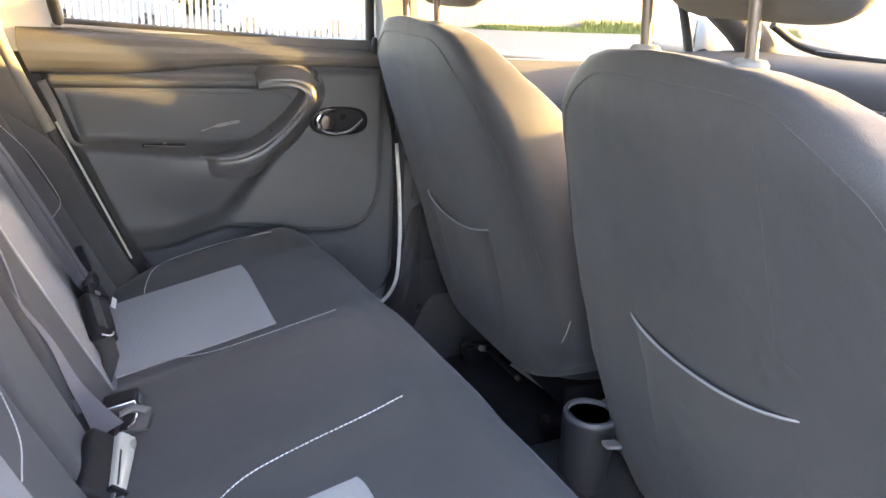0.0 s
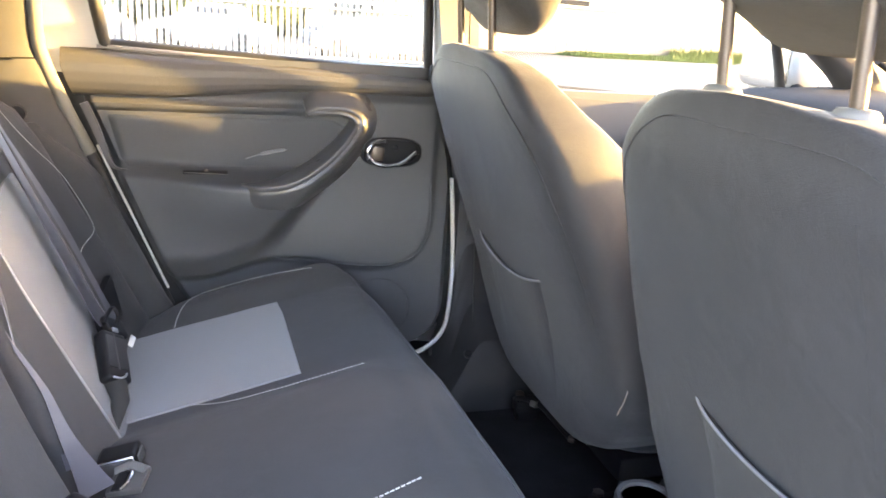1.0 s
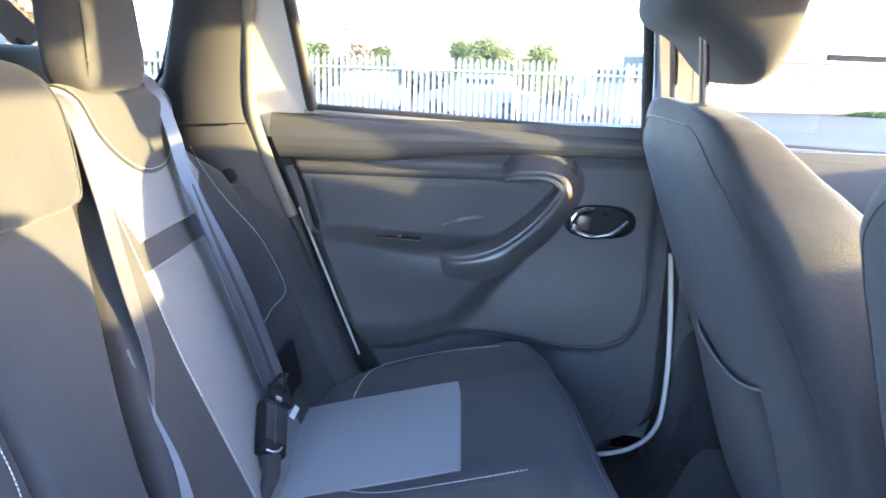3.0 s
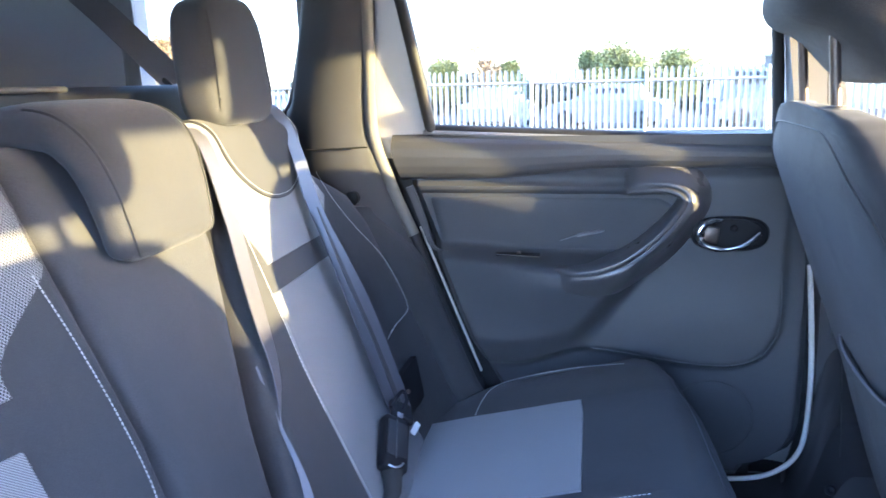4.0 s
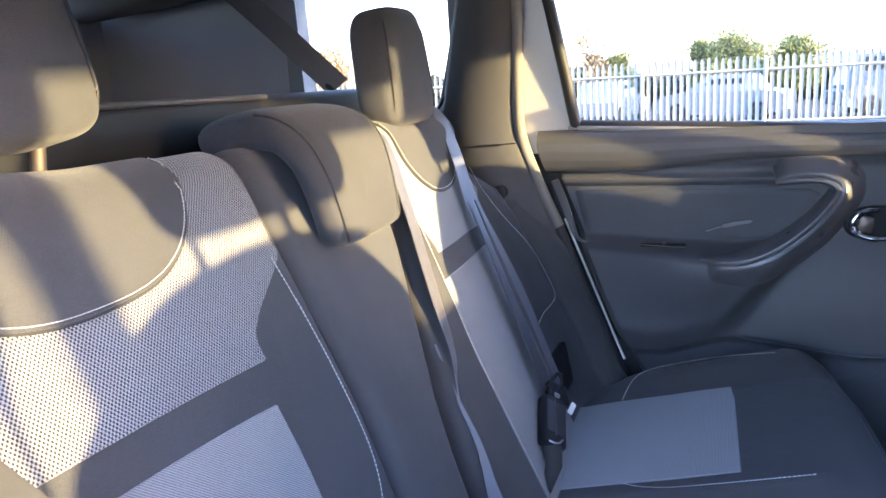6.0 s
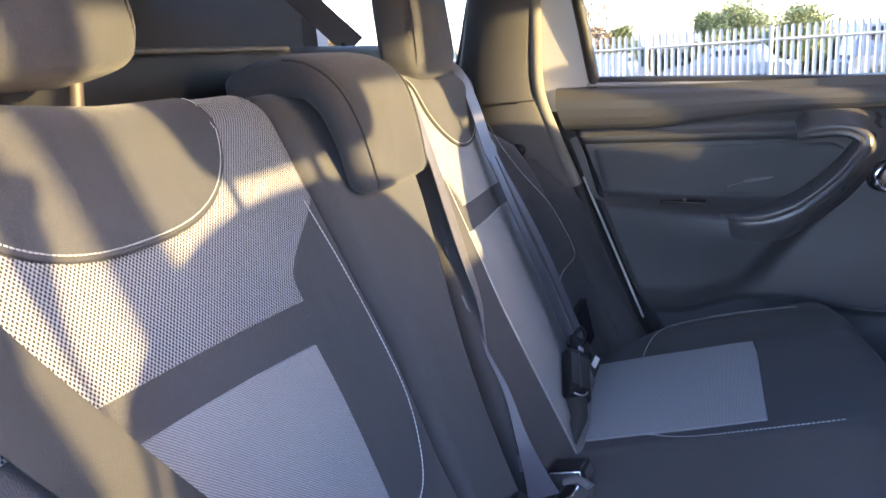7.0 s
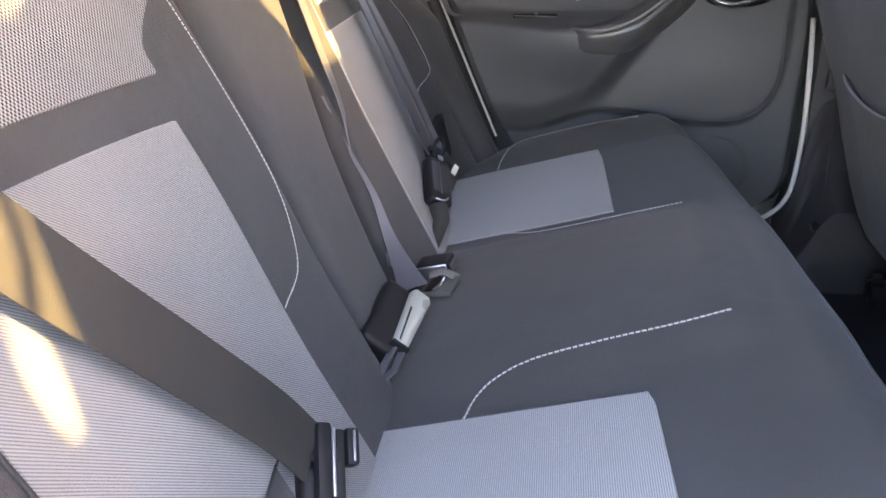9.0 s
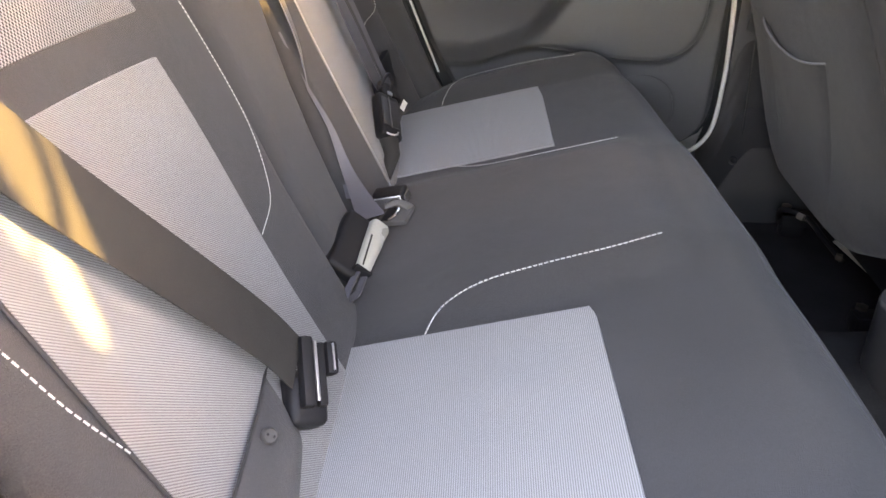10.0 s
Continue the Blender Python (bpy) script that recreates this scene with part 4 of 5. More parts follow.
def on_seat(left, right, x0, x1, off, ny=30, nx=30):
    def fn(u, v):
        x = x0 + ((x1(u) if callable(x1) else x1) - x0) * v
        y = left(x) + (right(x) - left(x)) * u
        return seat_pt(y, x, off - (0.004 if min(u, 1 - u, v, 1 - v) <= 0 else 0.0))
    us = [0.0, 0.004] + span(0.01, 0.99, ny) + [0.996, 1.0]
    vs = [0.0, 0.004] + span(0.01, 0.99, nx) + [0.996, 1.0]
    return grid(fn, us, vs)


# ---- rear bench cushion ----
rear_bench = thing("rear_bench", (0.3, 0, 0.05), "charcoal cloth rear bench with grey ribbed and mesh panels", "car seat")
us = span(0.00, 0.50, 26) + span(0.507, 0.60, 14) + [0.62, 0.66, 0.72, 0.80]
ys = [-0.665, -0.66, -0.652, -0.64, -0.628] + span(-0.615, 0.615, 82) + [0.628, 0.64, 0.652, 0.66, 0.665]
bench = part("cushion", grid(lambda y, u: seat_pt(y, u), ys, us), CLOTH, rear_bench, "charcoal cloth bench cushion")
part("base", block(0.40, 1.26, 0.16, pose(0.28, 0, 0.14), 0.02), PLASTIC, bench)
part("panel", on_seat(lambda x: 0.232 - 0.006 * smooth01(0.1, 0.3, x), lambda x: 0.545 - 0.006 * smooth01(0.1, 0.30, x) - 0.004 * smooth01(0.30, 0.36, x), 0.03, lambda u: 0.362 - 0.006 * u - 0.004 * smooth01(0.80, 1.0, u), 0.0025), RIB_SEAT, bench, "light grey ribbed cloth panel")
part("panel", on_seat(lambda x: -0.545 + 0.028 * smooth01(0.1, 0.35, x), lambda x: -0.236, 0.03, lambda u: 0.380 - 0.009 * u - 0.004 * smooth01(0.93, 1.0, u), 0.0025), RIB_SEAT, bench, "light grey ribbed cloth panel")
up = (-0.25, 0, 0.97)


def seat_line(pts, off=0.002):
    return [seat_pt(p.y, p.x, off) for p in curve([(x, y, 0) for x, y in pts], 10)]


part("stitching", dashes(seat_line([(0.184, -0.238), (0.194, -0.204), (0.215, -0.183), (0.255, -0.168), (0.326, -0.160), (0.400, -0.155), (0.453, -0.149)], 0.0035), up, 0.0050, 0.0018, 0.0010), THREAD, bench, "white decorative stitching")
part("stitching", dashes(seat_line([(0.200, 0.222), (0.240, 0.200), (0.284, 0.180), (0.370, 0.166), (0.446, 0.160)], 0.004), up, 0.0040, 0.0020, 0.0007), THREAD, bench, "white decorative stitching")
part("stitching", dashes(seat_line([(0.160, 0.543), (0.166, 0.568), (0.182, 0.596), (0.212, 0.618), (0.281, 0.630), (0.350, 0.618), (0.424, 0.596)], 0.004), up, 0.0036, 0.0016, 0.0008), THREAD, bench, "white decorative stitching")
part("stitching", dashes(seat_line([(0.158, -0.548), (0.166, -0.600), (0.190, -0.632), (0.240, -0.650), (0.310, -0.650), (0.428, -0.632)], 0.0032), up), THREAD, bench, "white decorative stitching")
part("seam", tube([seat_pt(y, front_x(y) - 0.062 + 0.052, 0.0005) for y in span(-0.60, 0.60, 60)], 0.0006, 5), WEB, bench, "thin pale seam on the front edge")


# ---- rear backrests ----
def split(s):
    """Inner edge of the narrow backrest, beside the gap."""
    return steps(s, ((0.36, 0.020), (0.43, 0.036), (0.50, 0.060), (0.564, 0.084), (0.63, 0.112), (0.70, 0.138), (0.77, 0.166), (0.85, 0.172)))


def squab_edge(s):
    """Outer edge of the centre squab; the gap beside it opens towards the crease."""
    return steps(s, ((0.36, -0.016), (0.45, 0.002), (0.53, 0.030), (0.60, 0.068), (0.675, 0.110), (0.75, 0.150), (0.80, 0.160), (0.85, 0.162)))


def centre_left(s):
    return -0.128 - 0.02 * smooth01(0.62, 0.45, s)


def outer_far(s):
    return 0.545 + 0.10 * smooth01(0.83, 0.66, s) + 0.02 * smooth01(0.6, 0.42, s)


lo_n, hi_n = (lambda s: -outer_far(s)), (lambda s: centre_left(s) - 0.002)
large = part("backrest", back_body(lo_n, hi_n, 0.022), CLOTH, rear_bench, "wide charcoal cloth backrest")
part("centre_panel", back_body(lambda s: centre_left(s) + 0.001, squab_edge, 0.028), CLOTH_MID, large, "plain dark grey centre squab")
lo_f, hi_f = split, outer_far
small = part("backrest", back_body(lo_f, hi_f, 0.028), CLOTH, rear_bench, "narrow charcoal cloth backrest")


def waist(s, top, mid, foot):
    """Inner edge of the mesh panel: it widens to a point and runs back in below."""
    if s > 0.785:
        return mid + (top - mid) * smooth01(0.785, 0.90, s)
    return mid + (foot - mid) * smooth01(0.785, 0.70, s)


# near seat
part("mesh_panel", on_back(lambda s: -0.60 + 0.04 * smooth01(0.7, 0.88, s), lambda s: waist(s, -0.158, -0.136, -0.246), lambda u: 0.697 - 0.011 * u ** 2, lambda u: 0.905 + 0 * u, 0.003, 30, 36, lo=lo_n, hi=hi_n), MESHY, large, "pale grey open-mesh cloth panel")
part("lower_panel", on_back(lambda s: -0.592, lambda s: -0.262 - 0.020 * smooth01(0.62, 0.40, s), lambda u: 0.29 + 0 * u, lambda u: 0.667 - 0.017 * u ** 2, 0.003), RIB_BACK, large, "light grey ribbed cloth panel")


# dark cord added to cover the panel's pale edge where it caught light
part("piping", tube([back_pt(-0.5935, z, 0.0022) for z in span(0.30, 0.66, 30)], 0.0016, 6), PIPING, large)


def bib(c, half, foot, rise, parent):
    """The dark shoulder panel, with a rounded foot, and the twin stitching along it."""
    def fn(u, v):
        a = (u - 0.5) * 2
        base = foot + (rise - foot) * (1 - math.sqrt(max(0.0, 1 - abs(a) ** 2.6)))
        s = base + (0.935 - base) * v
        y = c + half * a
        e = min(u, 1 - u, v)
        return back_pt(y, s, 0.0065 - (0.005 if e <= 0 else 0))
    part("shoulder_panel", grid(fn, [0, 0.003] + span(0.01, 0.99, 40) + [0.997, 1], [0, 0.01] + span(0.03, 1, 20)), CLOTH, parent, "charcoal cloth shoulder panel")
    line = []
    for i in range(61):
        a = -1 + 2 * i / 60
        line.append((c + half * a * 0.985, foot + 0.004 + (rise + 0.003 - foot) * (1 - math.sqrt(max(0.0, 1 - abs(a) ** 2.6)))))
    line = [(c - half * 0.985, min(0.886, rise + 0.007 + 0.034 * t)) for t in span(1, 0.05, 6)] + line + [(c + half * 0.985, min(0.886, rise + 0.007 + 0.034 * t)) for t in span(0.05, 1, 6)]
    part("stitching", dashes([back_pt(y, s, 0.0072) for y, s in line], (0.908, 0, 0.418), 0.0028, 0.0012, 0.0005), THREAD, parent, "white stitching round the shoulder panel")
    part("piping", tube([back_pt(y, s - 0.004, 0.0055) for y, s in line], 0.0014, 6), PIPING, parent)


bib(-0.395, 0.152, 0.776, 0.868, large)
bib(0.388, 0.138, 0.756, 0.835, small)
BN = (0.908, 0, 0.418)


def back_line(pts, off=0.0025):
    return [back_pt(p.x, p.y, off) for p in curve([(y, s, 0) for y, s in pts], 10)]


part("stitching", dashes(back_line([(-0.166, 0.766), (-0.159, 0.700), (-0.157, 0.625), (-0.163, 0.560), (-0.184, 0.516), (-0.218, 0.484), (-0.274, 0.473)]), BN, 0.0036, 0.0014, 0.0006), THREAD, large, "white stitching")
part("stitching", dashes(back_line([(-0.632, 0.63), (-0.623, 0.579), (-0.617, 0.541), (-0.604, 0.495)], 0.012), BN, 0.0048, 0.0022, 0.0006), THREAD, large, "white stitching")
# far seat
part("mesh_panel", on_back(lambda s: 0.196 + 0.03 * smooth01(0.76, 0.68, s), lambda s: 0.583 - 0.075 * smooth01(0.765, 0.68, s) - 0.050 * smooth01(0.77, 0.86, s), 0.680, 0.892, 0.003, 24, 30, lo=lo_f, hi=hi_f), RIB_BACK, small, "pale grey cloth upper panel")
part("lower_panel", on_back(lambda s: 0.198 - 0.016 * smooth01(0.64, 0.52, s), lambda s: 0.480 - 0.010 * smooth01(0.64, 0.40, s), 0.29, 0.646, 0.003), RIB_BACK, small, "light grey ribbed cloth panel")
part("stitching", dashes(back_line([(0.200, 0.86), (0.203, 0.75), (0.192, 0.642), (0.180, 0.56), (0.177, 0.49)], 0.004), BN, 0.0042, 0.0020, 0.0007), THREAD, small, "white stitching")
part("stitching", dashes(back_line([(0.562, 0.775), (0.568, 0.725), (0.582, 0.66), (0.604, 0.58), (0.610, 0.525), (0.596, 0.497), (0.562, 0.484), (0.515, 0.478)], 0.008), BN, 0.004, 0.0018, 0.0006), THREAD, small, "white stitching")
# rounded wing beside the far seat, down to the cushion
def flank(u, v):
    z = 0.285 + 0.40 * v
    a = back_pt(0.632 - 0.010 * v, z, 0.004)
    b = Vector((door_rear_x(z) - 0.020, 0.716, z - 0.01))
    q = a + (b - a) * u
    return q + Vector((0.030, -0.020, 0.012)) * (math.sin(math.pi * u) ** 0.8 * (1 - 0.6 * v)) - Vector((0.05, -0.01, 0.0)) * smooth01(0.75, 1.0, v)


solo("seat_side_trim", grid(flank, span(0, 1, 14), span(0, 1, 24), thick=(-0.06, 0.03, 0)), CLOTH, "charcoal cloth flank between backrest and door", "seat trim")


def superq(c, a, b, h, e1=0.45, e2=0.45, m=Matrix(), n=36, k=22, bend=0.0, taper=0.0, droop=0.0):
    """A rounded box-like cushion of half sizes a, b, h."""
    def pw(v, e):
        return math.copysign(abs(v) ** e, v)
    rings = []
    for i in range(k + 1):
        f = -math.pi / 2 + math.pi * i / k
        ring = []
        for j in range(n):
            w = 2 * math.pi * j / n
            x, y, z = pw(math.cos(f), e1) * pw(math.cos(w), e2), pw(math.cos(f), e1) * pw(math.sin(w), e2), pw(math.sin(f), e1)
            t = 1 + taper * z
            low = 1 + (droop * smooth01(-0.5, 0.8, x) if z < 0 else 0)
            ring.append(m @ Vector((c[0] + a * x + bend * (y * y), c[1] + b * y * t, c[2] + h * z * low)))
        rings.append(ring)
    return loft(rings)


def headrest(name, at, a, b, h, lean, label, group, rods, rod_low, seam=True, bend=-0.012, droop=0.0):
    e = thing(name, at, label, "headrest", group)
    m = Matrix.Translation(at) @ pose(0, 0, 0, 0, lean, 0)
    part("pad", superq((0, 0, 0), a, b, h, 0.42, 0.40, m, 48, 30, bend, -0.08, droop), CLOTH, e)
    if seam:
        for sgn in (-1, 1):
            pts = []
            for t in span(-0.93, 0.93, 24):
                pts.append(m @ Vector((a * 0.88 * (1 - abs(t) ** 5) ** 0.5 * (1.0) + bend * 0.72 + 0.001, sgn * b * 0.87 * (1 - 0.08 * t) * (1 - 0.20 * abs(t) ** 6), h * t * 0.97)))
            part("seam", tube(pts, 0.0016, 6), PIPING, e)
    for y in rods:
        part("rod", tube([(at[0] + rod_low[0] + (-0.012 if name == "front_headrest" else 0.012), at[1] + y, at[2] - h * 0.6), (at[0] + rod_low[0], at[1] + y, rod_low[1])], 0.0062, 10), STEEL, e, "bare steel rod")
        part("collar", lathe([(0.0175, -0.010), (0.0175, 0.001), (0.0145, 0.005), (0.0085, 0.006)], pose(at[0] + rod_low[0], at[1] + y, rod_low[1]), 18), BLACK if name == "rear_headrest" else TRIM_PALE, e)
    return e


headrest("rear_headrest", (-0.180, 0.360, 0.961), 0.035, 0.094, 0.094, -6, "charcoal cloth headrest on the rear seat", "rear headrests", (-0.06, 0.06), (0.0, 0.868))
headrest("rear_headrest", (-0.205, -0.412, 0.992), 0.046, 0.106, 0.092, -12, "charcoal cloth headrest on the rear seat", "rear headrests", (-0.06, 0.06), (0.0, 0.868))

# saddle-shaped centre headrest, hooked over the backrest
saddle = thing("centre_headrest", (-0.12, 0.02, 0.76), "charcoal cloth saddle headrest hooked over the backrest", "headrest", "rear headrests")
path = [Vector((p.x, p.y)) for p in curve([(-0.094, 0.752, 0), (-0.098, 0.785, 0), (-0.108, 0.830, 0), (-0.122, 0.864, 0), (-0.146, 0.885, 0), (-0.180, 0.891, 0), (-0.220, 0.886, 0), (-0.255, 0.872, 0)], 6)]
rings = []
N = len(path)
for i, p in enumerate(path):
    d = (path[min(i + 1, N - 1)] - path[max(i - 1, 0)]).normalized()
    nrm = Vector((d.y, -d.x))
    t = i / (N - 1)
    end = math.sqrt(max(0.02, 1 - max(0, 1 - i / 3.5) ** 2)) * math.sqrt(max(0.02, 1 - max(0, 1 - (N - 1 - i) / 4) ** 2))
    w = (0.084 + 0.022 * smooth01(0, 0.6, t)) * (0.72 + 0.28 * end)
    th = 0.026 * (0.25 + 0.75 * end)
    ring = []
    for k in range(28):
        a = 2 * math.pi * k / 28
        cy, cn = math.copysign(abs(math.cos(a)) ** 0.45, math.cos(a)), math.copysign(abs(math.sin(a)) ** 0.7, math.sin(a))
        q = p + nrm * (th * cn)
        ring.append((q.x, 0.014 + w * cy, q.y))
    rings.append(ring)
part("pad", loft(rings), CLOTH, saddle)
for k in (11, 3):
    part("seam", tube([Vector(r[k]) * 1.0 + Vector((0.001, 0, 0.0005)) for r in rings[1:30]], 0.0016, 6), PIPING, saddle)

# ---- rear belts ----
strap_a = thing("centre_belt", (0.1, 0.1, 0.36), "grey centre seat belt running down the seat gap", "seat belt", "rear seat belts")
part("webbing", ribbon(curve([tuple(back_pt(y, s, o)) for y, s, o in ((0.216, 0.93, 0.010), (0.204, 0.86, 0.010), (0.184, 0.76, 0.008), (0.157, 0.69, 0.007), (0.134, 0.625, 0.005), (0.112, 0.565, 0.003), (0.080, 0.50, -0.008))], 4), (-0.15, 1, -0.07), [0.046 - 0.032 * smooth01(14, 24, i) for i in range(25)]), WEB, strap_a)
part("webbing", ribbon(curve([tuple(back_pt(0.100, 0.585, -0.010)), tuple(back_pt(0.080, 0.52, -0.006)), tuple(back_pt(0.060, 0.46, 0.003)), (0.050, 0.040, 0.410), (0.072, 0.012, 0.380), (0.092, -0.016, 0.358)], 4), (0.8, 0.55, 0.2), [0.003 + 0.038 * (k / 20) ** 2.2 for k in range(21)]), WEB, strap_a)
part("webbing", ribbon(curve([tuple(back_pt(0.108, 0.60, -0.012)), tuple(back_pt(0.092, 0.53, -0.010)), tuple(back_pt(0.070, 0.45, -0.004)), (0.046, 0.052, 0.398), (0.066, 0.024, 0.370)], 4), (0.5, 0.85, 0.2), [0.003 + 0.028 * (k / 16) ** 2.0 for k in range(17)]), WEB, strap_a, "second fold of the bunched webbing")


BUCKLE_FACE = mat("pale_buckle_face", (0.42, 0.42, 0.38), 0.3, 0.2, 400, 0.05, 0.1)


def frame_of(at, axis, face):
    """A pose at a place whose z runs along axis and whose x looks along face."""
    z = Vector(axis).normalized()
    x = (Vector(face) - z * Vector(face).dot(z)).normalized()
    y = z.cross(x)
    return Matrix(((x.x, y.x, z.x, at[0]), (x.y, y.y, z.y, at[1]), (x.z, y.z, z.z, at[2]), (0, 0, 0, 1)))


pale = thing("belt_buckle", (0.09, -0.10, 0.33), "belt buckle with a pale face lying in the seat crease", "buckle", "belt buckles")
bmx = frame_of((0.099, -0.105, 0.357), (0.014, 0.079, 0.024), (0.62, -0.35, 0.70))


def tapered(m, h, w0, w1, t, r=0.003):
    """A flat bar along z, w0 wide at its foot and w1 at its head, with softened edges."""
    rings = []
    for k, e in ((-0.5, 0.75), (-0.46, 1.0), (0.44, 1.0), (0.5, 0.8)):
        w = (w0 + (w1 - w0) * (k + 0.5)) / 2 * e
        rings.append([m @ Vector((x, y, k * h)) for x, y in ((t / 2, -w + r), (t / 2, w - r), (t / 2 - r, w), (-t / 2, w), (-t / 2, -w), (t / 2 - r, -w))])
    return loft(rings)


part("housing", block(0.024, 0.050, 0.096, bmx @ pose(-0.006, -0.020, -0.004), 0.009, 3), BLACK, pale)
part("face", tapered(bmx @ pose(0.008, 0, 0.002), 0.082, 0.019, 0.029, 0.014), BUCKLE_FACE, pale, "pale worn buckle face")
part("face_groove", block(0.002, 0.0022, 0.050, bmx @ pose(0.0148, -0.006, -0.010, 4, 0, 0), 0), BLACK, pale)
part("ring", block(0.016, 0.024, 0.005, bmx @ pose(0.008, 0.0, -0.040), 0.002), BLACK, pale)
for k, d in ((-0.004, 0.010), (0.007, -0.004)):
    part("stalk", ribbon([bmx @ Vector((0.006, k, -0.040)), bmx @ Vector((0.002, k * 1.2, -0.066)), (0.056 + d, -0.190, 0.300)], (0.8, -0.2, 0.3), 0.009, 0.003), WEB, pale)
box = thing("belt_buckle", (0.11, 0.08, 0.33), "black belt buckle lying beside the belt tongue", "buckle", "belt buckles")
bxm = pose(0.108, 0.072, 0.344, 0, -14, -6)
part("housing", block(0.052, 0.042, 0.026, bxm, 0.007, 3), BLACK, box)
part("face", block(0.046, 0.003, 0.019, bxm @ pose(0, -0.0212, 0), 0.0015), PLASTIC_TOP, box)
part("rim", tube([bxm @ Vector(q) for q in ((-0.020, -0.0215, 0.0115), (0.0225, -0.0215, 0.0115), (0.0235, -0.0215, -0.010))], 0.0011, 6), BRIGHT, box)
part("button", block(0.004, 0.026, 0.014, bxm @ pose(0.0262, 0, 0), 0.001), PLASTIC, box)
# the centre belt's tongue with its bright slot
tgm = pose(0.122, 0.022, 0.343, 6, -12, -14)
part("tongue", block(0.046, 0.046, 0.009, tgm, 0.004, 2), PLASTIC_TOP, strap_a, "scuffed grey belt tongue")
part("tongue_hood", tube(curve([tgm @ Vector(q) for q in ((-0.020, 0.016, 0.006), (0.0, 0.020, 0.009), (0.020, 0.012, 0.005))], 5), 0.007, 8, None, 0.6), TRIM_PALE, strap_a)
part("slot_hole", block(0.014, 0.034, 0.003, tgm @ pose(-0.008, -0.004, 0.0042), 0.001), BLACK, strap_a)
part("slot", tube(curve([tgm @ Vector(q) for q in ((-0.006, 0.012, 0.006), (0.004, 0.008, 0.007), (0.005, -0.010, 0.007), (-0.002, -0.022, 0.006))], 5), 0.0026, 8), CHROME, strap_a, "bright metal slot of the tongue")

strap_b = thing("seat_belt", (0.05, 0.4, 0.36), "grey far-side seat belt lying down the backrest", "seat belt", "rear seat belts")
WIDTHS = [0.026 + 0.008 * smooth01(0, 14, i) + 0.026 * smooth01(18, 32, i) - 0.020 * smooth01(35, 44, i) for i in range(45)]
part("webbing", ribbon(curve([(-0.290, 0.545, 0.930), (-0.225, 0.512, 0.905)] + [tuple(back_pt(y, s, o)) for y, s, o in ((0.492, 0.872, 0.012), (0.487, 0.81, 0.016), (0.467, 0.745, 0.020), (0.449, 0.70, 0.024), (0.440, 0.645, 0.027), (0.428, 0.585, 0.029), (0.414, 0.53, 0.029), (0.384, 0.44, 0.028), (0.364, 0.405, 0.030))], 4), (0.20, 1.0, 0.12), WIDTHS[:41]), WEB, strap_b)
# dark ribbon laid along the belt's inner edge as its painted shadow
part("webbing", ribbon(curve([tuple(back_pt(y, s, o)) for y, s, o in ((0.448, 0.72, 0.030), (0.424, 0.65, 0.033), (0.404, 0.58, 0.035), (0.384, 0.50, 0.036), (0.360, 0.415, 0.034))], 5), (0.02, 1, 0.0), [0.005 + 0.009 * smooth01(0, 10, i) for i in range(21)]), TRIM, strap_b, "narrow dark strip standing in for the shade beside the belt")
fbm = frame_of((0.080, 0.278, 0.392), (-0.022, 0.112, 0.066), (0.65, -0.30, 0.6))
part("tongue", block(0.012, 0.040, 0.040, fbm @ pose(0.002, 0.010, 0.062, 0, -14, 0), 0.006, 3), BLACK, strap_b, "black belt tongue")
part("tongue_loop", tube(curve([fbm @ Vector(q) for q in ((0.006, 0.008, 0.058), (0.010, 0.014, 0.082), (0.010, 0.006, 0.096), (0.006, -0.004, 0.080), (0.006, -0.012, 0.060))], 5), 0.0034, 8), BLACK, strap_b)
part("tongue_plate", block(0.003, 0.010, 0.008, fbm @ pose(0.012, 0.002, 0.048), 0.001), BRIGHT, strap_b)
part("tag", block(0.001, 0.009, 0.026, fbm @ pose(0.014, 0.030, 0.034, -24, 0, 0), 0), LABEL_PAPER, strap_b, "small white tag")
fb = thing("belt_buckle", (0.07, 0.28, 0.34), "long black belt buckle lying in the seat crease", "buckle", "belt buckles")
part("housing", block(0.024, 0.046, 0.092, fbm, 0.009, 3), BLACK, fb)
part("face", block(0.003, 0.036, 0.060, fbm @ pose(0.0120, 0, 0.004), 0.0014), CUP, fb)
part("ridge", tube([fbm @ Vector((0.0140, -0.002, -0.030)), fbm @ Vector((0.0142, -0.004, 0.036))], 0.0010, 6), PLASTIC_TOP, fb)
part("clip", tube(curve([fbm @ Vector(q) for q in ((0.012, -0.014, -0.044), (0.015, -0.004, -0.046), (0.014, 0.006, -0.040), (0.012, 0.012, -0.032))], 4), 0.0016, 6), BRIGHT, fb, "bright bent wire clip")
part("stalk", tube([fbm @ Vector((0, 0, -0.044)), fbm @ Vector((0, 0.004, -0.075)), (0.085, 0.195, 0.318)], [0.016, 0.013, 0.010], 8, None, 0.6), WEB_DARK, fb)
anchor = thing("anchor_flap", (0.07, 0.45, 0.36), "black cloth anchor flap with a steel pin beside the far buckle", "cover")
part("flap", grid(lambda u, v: Vector((0.046 + 0.018 * v + 0.010 * u, 0.400 + 0.120 * u - 0.015 * v, 0.432 - 0.070 * v + 0.010 * u)), span(0, 1, 10), span(0, 1, 6), thick=(-0.012, 0.004, -0.004)), BLACK, anchor)
part("pin", lathe([(0.004, 0), (0.004, 0.003), (0.002, 0.004)], frame_of((0.064, 0.430, 0.412), (0.8, -0.5, 0.4), (0, 1, 0)), 10), STEEL, anchor)

